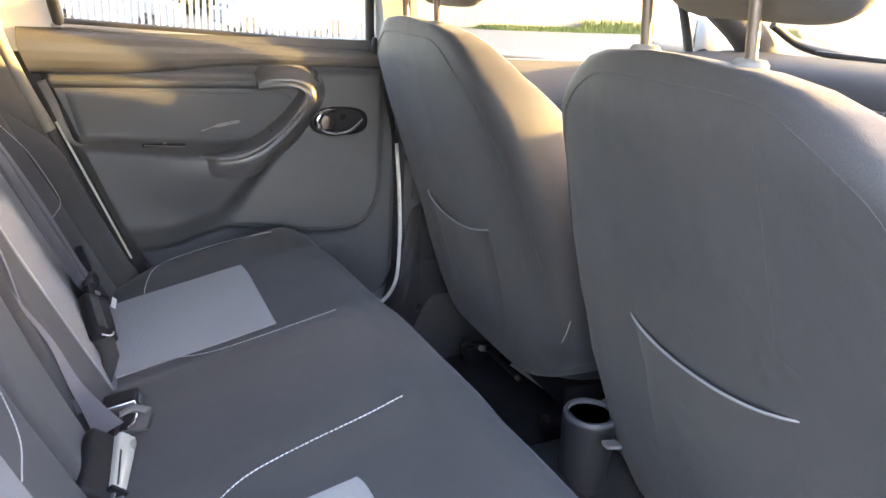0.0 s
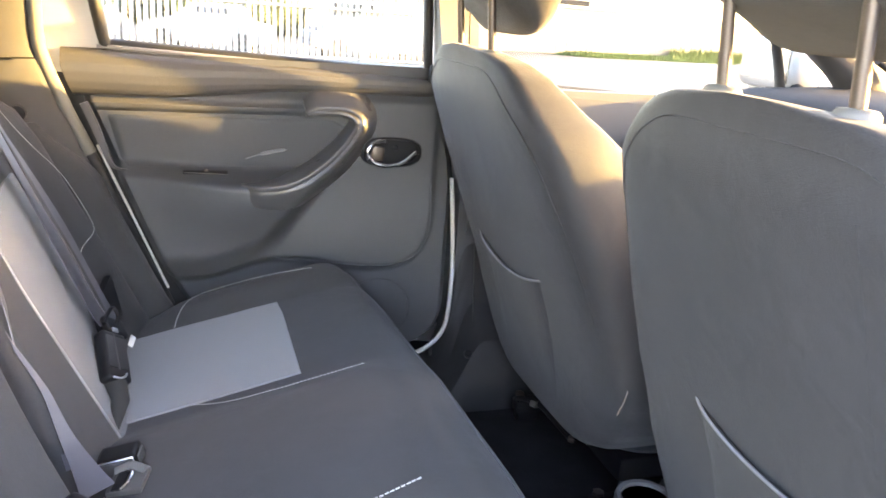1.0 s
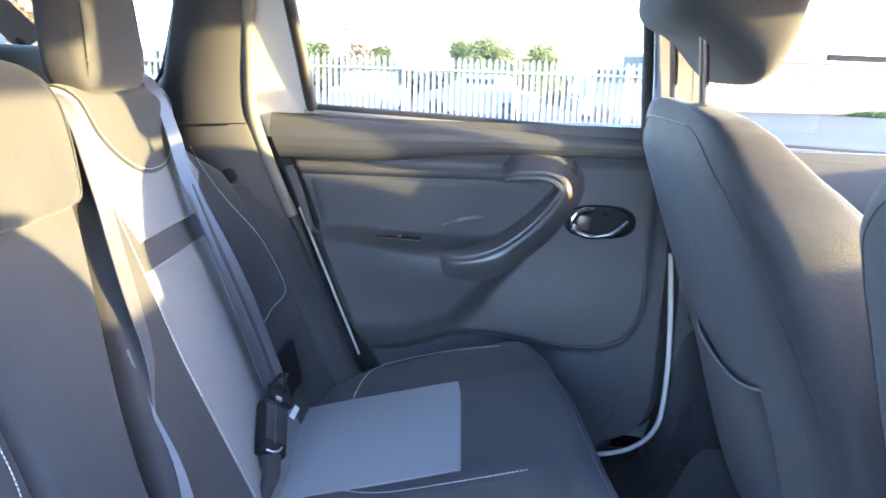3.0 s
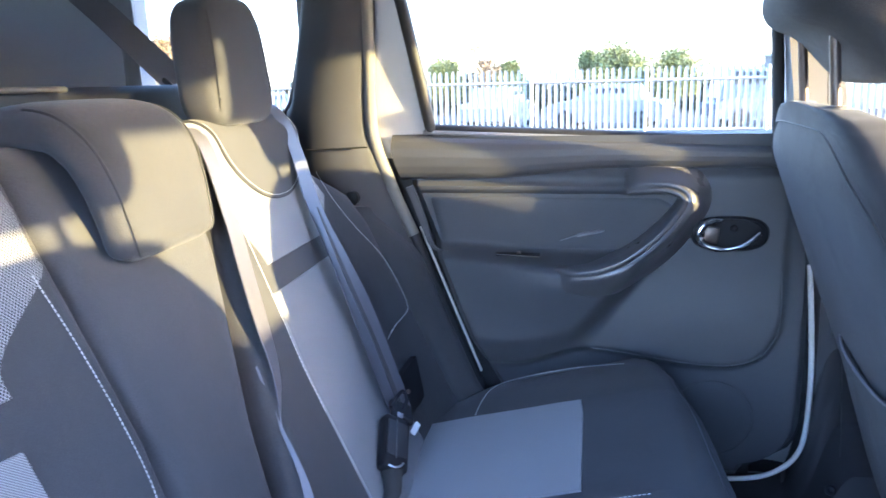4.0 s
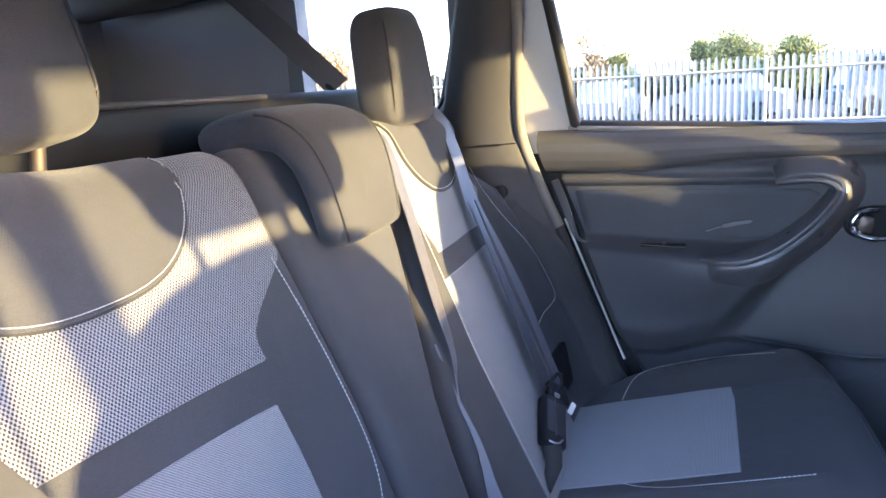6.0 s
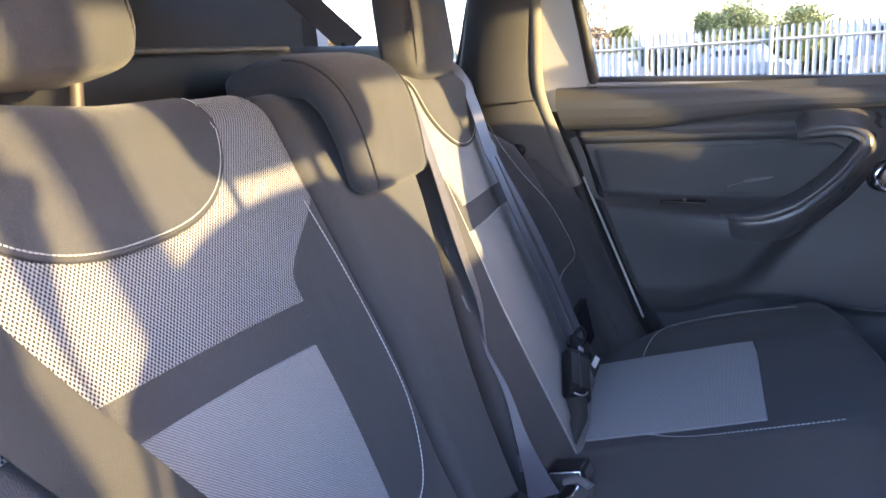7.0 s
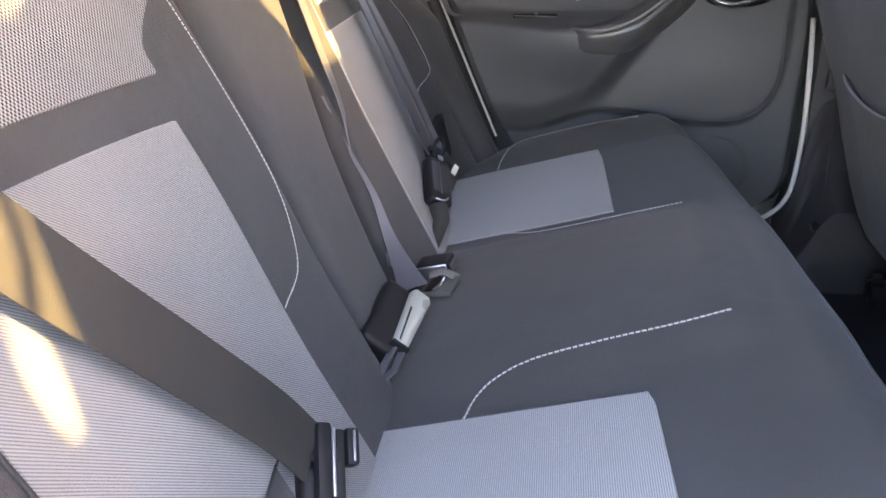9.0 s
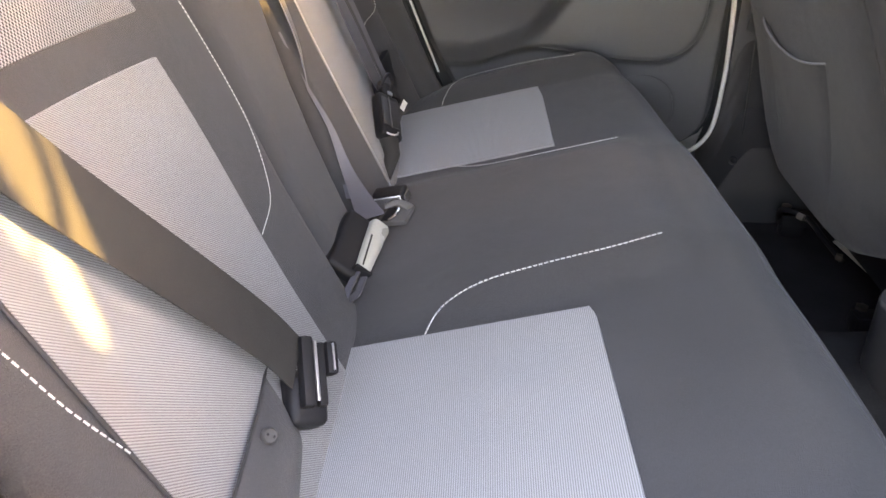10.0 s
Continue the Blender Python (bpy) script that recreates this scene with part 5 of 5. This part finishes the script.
# slanting trim of the load-bay pillar, above the far seat's belt slot
high_belt = thing("roof_belt", (-0.45, 0.63, 0.92), "slate grey centre belt slanting down from the roof", "seat belt", "rear seat belts")
part("webbing", ribbon([(-0.437, 0.640, 0.935), (-0.576, 0.645, 1.062), (-0.735, 0.652, 1.20)], (0.55, 0.5, 0.66), 0.052, 0.002), SLATE_WEB, high_belt)
solo("belt_slot", block(0.07, 0.02, 0.018, pose(-0.440, 0.640, 0.918, 0, 40, 0), 0.006), BLACK, "black belt slot at the foot of the slanting belt", "belt slot", kind="structure")

strap_c = thing("seat_belt", (0.07, -0.33, 0.38), "dark near-side seat belt slung across the backrest", "seat belt", "rear seat belts")
part("webbing", ribbon(curve([tuple(back_pt(y, s, o)) for y, s, o in ((-0.642, 0.90, 0.016), (-0.597, 0.80, 0.026), (-0.555, 0.705, 0.029), (-0.513, 0.62, 0.030), (-0.458, 0.52, 0.031), (-0.416, 0.445, 0.029), (-0.397, 0.398, 0.027))], 6), (-0.06, 0.87, 0.46), 0.052), WEB_DARK, strap_c)
tm = frame_of(back_pt(-0.398, 0.388, 0.031), (0.16, -0.66, -0.55), (0.6, -0.5, 0.6))
part("tongue", block(0.014, 0.013, 0.066, tm, 0.004), BLACK, strap_c, "black belt tongue")
part("tongue_bar", block(0.010, 0.009, 0.060, tm @ pose(-0.002, -0.015, 0.002), 0.003), BLACK, strap_c)
part("tongue_plate", block(0.003, 0.003, 0.056, tm @ pose(0.005, -0.008, 0), 0.001), BRIGHT, strap_c)
part("buckle_top", block(0.016, 0.012, 0.032, tm @ pose(-0.006, -0.028, -0.014), 0.004), BLACK, strap_c)
part("buckle_plate", block(0.002, 0.002, 0.026, tm @ pose(0.0032, -0.028, -0.014), 0.0006), BRIGHT, strap_c)
# black block added where the crease is only a shaded hollow
part("dark_hollow", block(0.034, 0.040, 0.052, tm @ pose(-0.022, -0.004, 0.022), 0.010, 3), BLACK, strap_c, "black block standing in for the dark hollow in the crease")
part("tag", block(0.001, 0.010, 0.028, pose(0.066, -0.262, 0.322, 20, 30, 0), 0), LABEL_PAPER, strap_c, "small white tag")
# dark moulded recess with its button at the near seat's crease
recess = thing("anchor_cover", (0.06, -0.42, 0.33), "dark moulded anchor cover with a round button in the seat crease", "cover")
def flap(u, v):
    back, fore = Vector((0.050 + 0.010 * u, -0.398 - 0.215 * u, 0.408 - 0.014 * u)), Vector((0.058 + 0.034 * u, -0.362 - 0.190 * u, 0.295 + 0.008 * u))
    out = 0.026 * math.sin(math.pi * min(1, v * 0.94 + 0.03)) ** 0.55 * smooth01(-0.05, 0.3, u)
    return back + (fore - back) * v + Vector((0.90, 0, 0.42)) * out


part("cover", grid(flap, span(0, 1, 24), span(0, 1, 20)), CLOTH_MID, recess)
part("edge", tube([flap(u, 0.0) for u in span(0, 1, 24)], 0.0016, 6), PIPING, recess)
bt = frame_of(flap(0.40, 0.10) + Vector((0.002, 0, 0.001)), (0.62, -0.5, 0.6), (0, 1, 0.4))
part("button", lathe([(0.0072, 0), (0.0074, 0.004), (0.0055, 0.006), (0.001, 0.005)], bt, 16), TRIM, recess)
for k in (-0.003, 0.003):
    part("button_hole", lathe([(0.0012, 0), (0.0012, 0.0008)], bt @ pose(0, k, 0.0058), 8), BLACK, recess)
# ---- front seats ----
def front_seat(cy, dx, dz, foot, mid, shift, wing, label, pocket_material):
    e = thing("car_seat", (0.95 + dx, cy, 0.1), label, "car seat", "front seats")
    table = ((foot, 0.200, 0.070), (foot + 0.02, 0.245, 0.092), (foot + 0.07, 0.285, 0.106), (0.38, mid, 0.110), (0.50, mid, 0.110), (0.62, 0.300 + 0.4 * (mid - 0.312), 0.106), (0.70, 0.284, 0.100), (0.76, 0.266, 0.092), (0.80, 0.248, 0.084), (0.832, 0.224, 0.074), (0.858, 0.196, 0.062), (0.875, 0.162, 0.049), (0.885, 0.120, 0.036), (0.889, 0.070, 0.022), (0.892, 0.03, 0.010))

    def at_height(z):
        for (z0, w0, t0), (z1, w1, t1) in zip(table, table[1:]):
            if z <= z1:
                k = (z - z0) / (z1 - z0)
                return w0 + (w1 - w0) * k, t0 + (t1 - t0) * k
        return table[-1][1:]
    zs = []
    for (z0, w0, t0), (z1, w1, t1) in zip(table, table[1:]):
        zs += [(z0 + (z1 - z0) * k / 3, w0 + (w1 - w0) * k / 3, t0 + (t1 - t0) * k / 3) for k in range(3)]
    zs.append(table[-1])

    def back_x(z):
        return 0.618 + dx + 0.40 * (0.87 - z) - 0.03 * smooth01(0.5, 0.15, z)

    def ring_pt(z, a):
        w, t = at_height(z)
        xc = back_x(z) + t + 0.022 * smooth01(0.80, 0.892, z)
        ca, sa = math.cos(a), math.sin(a)
        c, s = math.copysign(abs(ca) ** (0.36 if ca > 0 else 0.40), ca), math.copysign(abs(sa) ** 0.46, sa)
        x = xc + t * c * (1 - 0.62 * smooth01(0.74, 0.88, z) * (c > 0))
        if c > 0:
            x -= 0.045 * c * (1 - abs(s) ** 2) * smooth01(0.9, 0.7, z)
        grown = wing * smooth01(-0.2, -0.9, s) * smooth01(0.30, 0.45, z) * (1 - smooth01(0.76 + 0.4 * wing, 0.86 + 0.4 * wing, z))
        return Vector((x, cy + w * s - grown, z + dz))

    part("backrest", loft([[ring_pt(r[0], 2 * math.pi * k / 56) for k in range(56)] for r in zs]), FRONT_CLOTH_SHADE, e)
    # seam round the back panel, arched over at the top
    pts = []
    for k in span(-1, 1, 60):
        z = 0.25 + 0.612 * (1 - abs(k) ** 3.2) ** 0.42 if abs(k) < 1 else 0.25
        pts.append(ring_pt(z, math.pi + 1.02 * math.copysign(abs(k) ** 0.8, k)) + Vector((-0.0006, 0, 0)))
    part("seam", tube(pts, 0.0012 if cy > 0 else 0.0006, 6), FRONT_CLOTH_SHADE, e)
    if cy > 0:
        part("stitching", dashes([ring_pt(z, -1.25) for z in span(0.70, 0.872, 24)], (0.25, -0.9, 0.3), 0.0036, 0.0016, 0.0006), THREAD, e, "pale stitching along the bolster")
    if foot < 0.18:
        part("seam", tube([(back_x(z) - 0.0004, cy - 0.135, z + dz) for z in span(0.62, 0.82, 10)], 0.0004, 6), FRONT_CLOTH_SHADE, e)
    # map pocket with its slack hem
    def pocket(u, v):
        a = (u - 0.5) * 2
        top = 0.515 + 0.018 * (abs(a) ** 2) * 1.0 - 0.012 * (1 - a * a)
        z = 0.29 + (top - 0.29) * v
        w, t = at_height(z)
        yr = shift + 0.163 * a
        x = back_x(z) + t - t * (1 - min(0.98, abs(yr) / w) ** (2 / 0.46)) ** 0.20
        return (x - 0.001 - 0.011 * v * (1 - abs(a) ** 3) + 0.014 * abs(a) ** 8, cy + yr, z + dz)
    part("map_pocket", grid(pocket, span(0, 1, 24), span(0, 1, 12), thick=(0.004, 0, 0)), pocket_material, e, "slack cloth map pocket")
    # hem coloured pale for the light it catches
    part("pocket_hem", tube([Vector(pocket(u, 1.0)) + Vector((-0.001, 0, 0)) for u in span(0, 1, 28)], 0.0019, 8), PALE_GLINT, e)
    part("cushion", superq((1.13 + dx, cy, 0.27 + dz), 0.24, 0.24, 0.085, 0.5, 0.4, pose(0, 0, 0)), FRONT_CLOTH_SHADE, e)
    part("seat_frame", block(0.40, 0.40, 0.05, pose(1.14 + dx, cy, 0.16), 0.012), BLACK, e)
    for sgn in (-1, 1):
        part("runner", block(0.52, 0.035, 0.030, pose(1.16 + dx, cy + sgn * 0.19, 0.085), 0.005), BLACK, e)
        part("foot", block(0.05, 0.03, 0.05, pose(0.93 + dx, cy + sgn * 0.19, 0.07), 0.008), BLACK, e)
        part("bolt", lathe([(0.011, 0), (0.011, 0.006), (0.004, 0.008)], pose(0.91 + dx, cy + sgn * 0.19, 0.11), 6), STEEL, e)
    return e


front_seat(0.362, -0.008, -0.004, 0.225, 0.312, -0.012, 0.018, "charcoal cloth front passenger seat with a map pocket", FRONT_CLOTH_SHADE)
front_seat(-0.335, 0.016, -0.002, 0.14, 0.338, -0.010, 0.045, "charcoal cloth driver's seat with a slack map pocket", FRONT_CLOTH_SHADE)
headrest("front_headrest", (0.680, 0.345, 1.063), 0.084, 0.134, 0.100, 14, "charcoal cloth headrest raised on bare steel rods", "front headrests", (-0.077, 0.077), (-0.028, 0.880), seam=False, bend=0.010, droop=0.5)
headrest("front_headrest", (0.742, -0.335, 1.046), 0.070, 0.134, 0.098, 14, "charcoal cloth headrest pushed low on steel rods", "front headrests", (-0.080, 0.080), (-0.054, 0.886), seam=False, bend=0.010, droop=0.2)
rear_mirror = thing("rear_view_mirror", (1.12, -0.06, 1.07), "black rear-view mirror hanging below the header", "mirror")
part("housing", superq((1.09, -0.03, 1.135), 0.014, 0.085, 0.032, 0.5, 0.4, Matrix()), BLACK, rear_mirror)
part("mirror_glass", superq((1.077, -0.03, 1.135), 0.004, 0.078, 0.026, 0.3, 0.35, Matrix()), CHROME, rear_mirror, "flat mirror glass")
part("stalk", tube([(1.10, -0.03, 1.145), (1.15, -0.03, 1.19)], 0.010, 8), BLACK, rear_mirror)

# ---- centre console with its rear cup holder ----
console = thing("centre_console", (1.0, 0, 0.1), "black plastic centre console with a rear cup holder", "console")
part("tunnel_cover", loft([[(x, -w, 0.05), (x, -w * 0.9, h), (x, w * 0.9, h), (x, w, 0.05)] for x, w, h in ((0.93, 0.075, 0.13), (0.96, 0.085, 0.20), (1.1, 0.09, 0.24), (1.5, 0.10, 0.34), (1.62, 0.12, 0.5))]), PLASTIC, console)
cup_m = pose(0.845, -0.045, -0.022)
part("cup_holder", lathe([(0.034, 0.10), (0.043, 0.16), (0.047, 0.275), (0.047, 0.283), (0.044, 0.287), (0.0385, 0.283), (0.036, 0.24), (0.033, 0.17), (0.005, 0.165)], cup_m, 32), CUP, console, "round dark plastic cup holder")
part("cup_rim", lathe([(0.0375, 0.282), (0.0385, 0.288), (0.0455, 0.288), (0.0475, 0.282)], cup_m, 32), PLASTIC, console)
part("side_tab", block(0.030, 0.02, 0.008, pose(0.838, -0.120, 0.248, 0, 10, 0), 0.003), TRIM_PALE, console)
brake = thing("hand_brake", (1.12, 0.03, 0.22), "black hand brake lever between the front seats", "hand brake")
part("lever", tube([(1.22, 0.03, 0.24), (1.10, 0.03, 0.28), (1.0, 0.03, 0.30)], [0.012, 0.014, 0.017], 10), BLACK, brake)

# small things on the floor by the far seat's rails
solo("paper_card", block(0.055, 0.17, 0.003, pose(1.005, 0.36, 0.098, 0, 0, 12) @ pose(0, 0, 0, 4, -22, 0), 0.001), LABEL_PAPER, "small pale card lying under the front seat", "card")
solo("seat_lever", tube(curve([(0.836, 0.034, 0.402), (0.828, 0.030, 0.383), (0.819, 0.028, 0.366)], 4), 0.0014, 8), STEEL, "small bare metal recliner lever beside the front seat", "lever")
solo("pillar_plug", lathe([(0.0095, -0.004), (0.0095, 0.003), (0.006, 0.0045), (0.002, 0.002)], pose(0.794, 0.626, 0.184, 58, 0, 0), 16), BLACK, "black rubber plug in the pillar's foot", "plug")

cable = thing("floor_cable", (0.93, 0.47, 0.07), "loose black cable with bare ends under the front seat", "cable")
part("loop", tube(curve([(0.90, 0.56, 0.07), (0.88, 0.52, 0.12), (0.91, 0.47, 0.13), (0.95, 0.46, 0.09), (0.97, 0.40, 0.07)], 6), 0.006, 8), BLACK, cable)
part("plug", block(0.022, 0.016, 0.014, pose(0.905, 0.475, 0.128, 0, 20, 30), 0.003), TRIM_PALE, cable)
part("plug", block(0.020, 0.012, 0.010, pose(0.965, 0.405, 0.076, 0, 10, 60), 0.002), STEEL, cable)

# ---- dashboard, wheel, front door ----
dash = thing("dashboard", (1.5, 0, 0.3), "dark grey plastic dashboard under the windscreen", "dashboard")
part("top_pad", loft([[(1.44, y, 0.50), (1.38, y, 0.64), (1.385, y, 0.755), (1.42, y, 0.785 + 0.02 * math.cos(y * 2.2)), (1.52, y, 0.812 + 0.018 * math.cos(y * 2.2)), (1.80, y, 0.826 + 0.01 * math.cos(y * 2.2)), (2.02, y, 0.80), (2.06, y, 0.77), (2.06, y, 0.4)] for y in span(-0.74, 0.74, 24)]), DASH, dash)
part("demister_slot", block(0.045, 1.16, 0.012, pose(1.93, 0, 0.834, 0, 2, 0), 0.004), BLACK, dash)
part("fascia_groove", tube([(1.398, y, 0.768) for y in span(-0.70, 0.70, 10)], 0.008, 8), BLACK, dash)
part("binnacle", loft([[(1.38, y, 0.77), (1.39, y, 0.81 + h), (1.48, y, 0.83 + h), (1.62, y, 0.81)] for y, h in ((-0.54, 0.0), (-0.50, 0.035), (-0.38, 0.05), (-0.26, 0.035), (-0.22, 0.0))]), DASH, dash)
for y in (0.58, 0.08, -0.08, -0.62):
    vent = part("vent", lathe([(0.045, 0.0), (0.05, 0.006), (0.044, 0.012), (0.038, 0.004), (0.003, 0.002)], pose(1.384, y, 0.69, 0, -90, 0), 24), BLACK, dash)
    part("vent_ring", lathe([(0.044, 0.008), (0.046, 0.013), (0.052, 0.010), (0.052, 0.004)], pose(1.384, y, 0.69, 0, -90, 0), 24), SILVER, vent)
wheel = thing("steering_wheel", (1.18, -0.372, 0.70), "black steering wheel in front of the driver's seat", "steering wheel")
wm = pose(1.16, -0.372, 0.72, 0, -64, 0)
bm = bmesh.new()
loft([[wm @ Vector(((0.185 + 0.015 * math.cos(b)) * math.cos(a), (0.185 + 0.015 * math.cos(b)) * math.sin(a), 0.015 * math.sin(b))) for b in span(0, 2 * math.pi * 9 / 10, 9)] for a in span(0, 2 * math.pi, 40)], True, False, bm)
part("rim", bm, BLACK, wheel)
part("hub", superq((0, 0, -0.02), 0.075, 0.07, 0.03, 0.6, 0.6, wm), BLACK, wheel)
for a in (0, 120, 240):
    part("spoke", tube([wm @ Vector((0.05 * math.cos(radians(a)), 0.05 * math.sin(radians(a)), -0.01)), wm @ Vector((0.18 * math.cos(radians(a)), 0.18 * math.sin(radians(a)), 0))], 0.014, 8), BLACK, wheel)
part("column", tube([wm @ Vector((0, 0, -0.03)), (1.42, -0.372, 0.60)], 0.035, 12), BLACK, wheel)

for s in (1, -1):
    fd = thing("front_door", (1.2, s * 0.78, 0.12), "closed front car door with dark plastic trim" if s > 0 else "front car door standing wide open, dark plastic trim", "car door", kind="structure")
    part("trim_panel", grid(lambda u, v: (0.80 + 1.05 * u, s * (0.748 - 0.034 * smooth01(0.75, 0.84, v) - 0.03 * smooth01(0.45, 0.5, v) * smooth01(0.62, 0.55, v)), 0.12 + 0.665 * v), span(0, 1, 24), span(0, 1, 36), thick=(0, s * 0.03, 0)), PLASTIC, fd)
    part("sill_top", tube([(0.80, s * 0.733, 0.780), (1.2, s * 0.733, 0.762), (1.86, s * 0.735, 0.745)], 0.020, 10, None, 0.9), PLASTIC_TOP, fd)
    part("window_rubber", tube([(0.80, s * 0.755, 0.795), (1.2, s * 0.755, 0.777), (1.86, s * 0.755, 0.760)], 0.008, 8), RUBBER, fd)
    part("door_shell", block(1.06, 0.06, 0.64, pose(1.33, s * 0.82, 0.42), 0.02), PAINT, fd)
    part("window_frame", tube([(0.775, s * 0.752, 0.79), (0.765, s * 0.735, 0.93), (0.75, s * 0.705, 1.08), (0.735, s * 0.685, 1.19)], 0.016, 8), RUBBER, fd)
    pn = part("window_pane", grid(lambda u, v: (0.80 + (1.06 - 0.62 * v) * u, s * (0.757 - 0.07 * v), 0.77 + 0.40 * v), span(0, 1, 2), span(0, 1, 3), thick=(0, s * 0.004, 0)), GLASS, fd, "clear side glass")
    pn.visible_shadow = False
    # quarter divider at the front end of the side glass
    part("divider", tube([(1.64, s * 0.752, 0.765), (1.60, s * 0.742, 0.86), (1.54, s * 0.72, 0.96), (1.40, s * 0.695, 1.06)], 0.013, 8), RUBBER, fd)
    if s < 0:
        fd.matrix_basis = Matrix.Translation((1.87, -0.80, 0)) @ pose(0, 0, 0, 0, 0, 66) @ Matrix.Translation((-1.87, 0.80, 0)) @ fd.matrix_basis

mirror = thing("wing_mirror", (1.80, 0.99, 0.84), "pale painted wing mirror outside the front window", "wing mirror")
part("housing", superq((1.82, 0.99, 0.862), 0.07, 0.115, 0.080, 0.6, 0.5), PAINT, mirror)
part("mirror_glass", superq((1.762, 0.99, 0.862), 0.010, 0.098, 0.066, 0.35, 0.35), CHROME, mirror, "flat mirror glass")
part("arm", tube([(1.80, 0.92, 0.81), (1.78, 0.80, 0.76)], 0.022, 8), BLACK, mirror)

ws = solo("windscreen", grid(lambda u, v: (2.06 - 0.88 * v + 0.05 * (1 - (2 * u - 1) ** 2), (-0.70 + 1.40 * u) * (1 - 0.07 * v), 0.79 + 0.39 * v), span(0, 1, 10), span(0, 1, 6), thick=(0.003, 0, 0.003)), GLASS, "clear curved windscreen", "windscreen", kind="structure")
ws.visible_shadow = False
solo("wiper_cowl", block(0.16, 1.36, 0.03, pose(2.16, 0, 0.765, 0, 8, 0), 0.01), BLACK, "black plastic cowl below the windscreen", "cowl", kind="structure")
solo("bonnet", grid(lambda u, v: (2.24 + 0.85 * u, -0.74 + 1.48 * v, 0.690 - 0.14 * u * u - 0.05 * (2 * v - 1) ** 2), span(0, 1, 10), span(0, 1, 10), thick=(0, 0, -0.03)), PAINT, "pale painted bonnet beyond the windscreen", "bonnet", kind="structure")
visor = thing("sun_visor", (1.12, 0.24, 1.16), "grey sun visor folded down against the low sun", "sun visor", "sun visors")
part("flap", block(0.018, 0.36, 0.135, pose(1.115, 0.24, 1.112, 0, 12, 0), 0.007, 3), HEADLINER, visor)
visor = thing("sun_visor", (1.12, -0.33, 1.16), "grey sun visor folded down against the low sun", "sun visor", "sun visors")
part("flap", block(0.018, 0.42, 0.135, pose(1.115, -0.335, 1.112, 0, 12, 0), 0.007, 3), HEADLINER, visor)

solo("windscreen_seal", tube(curve([(1.80, 0.64, 0.90), (1.92, 0.62, 0.845), (2.04, 0.50, 0.822), (2.08, 0.2, 0.822), (2.09, -0.2, 0.822), (2.04, -0.55, 0.822)], 6), 0.012, 8), RUBBER, "black seal along the windscreen's lower edge", "seal", kind="structure")
# near rear door, swung wide open beside the camera
near_door = thing("door_2", (0.76, -0.86, 0.12), "rear car door standing wide open", "car door", kind="structure")
ndm = pose(0.80, -0.88, 0.0, 0, 0, -106)
part("trim_panel", block(0.80, 0.05, 0.70, ndm @ pose(0.42, 0.03, 0.47), 0.015), PLASTIC, near_door)
part("door_shell", block(0.84, 0.06, 0.74, ndm @ pose(0.42, 0.085, 0.45), 0.02), PAINT, near_door)
part("window_frame", tube([ndm @ Vector(q) for q in ((0.03, 0.06, 0.80), (0.06, 0.04, 1.18), (0.60, 0.03, 1.20), (0.80, 0.05, 0.84))], 0.022, 8), RUBBER, near_door)
pn = part("window_pane", grid(lambda u, v: ndm @ Vector((0.05 + 0.72 * u * (1 - 0.2 * v), 0.055 - 0.02 * v, 0.80 + 0.37 * v)), span(0, 1, 2), span(0, 1, 2), thick=ndm.to_3x3() @ Vector((0, 0.004, 0))), GLASS, near_door, "clear side glass")
pn.visible_shadow = False
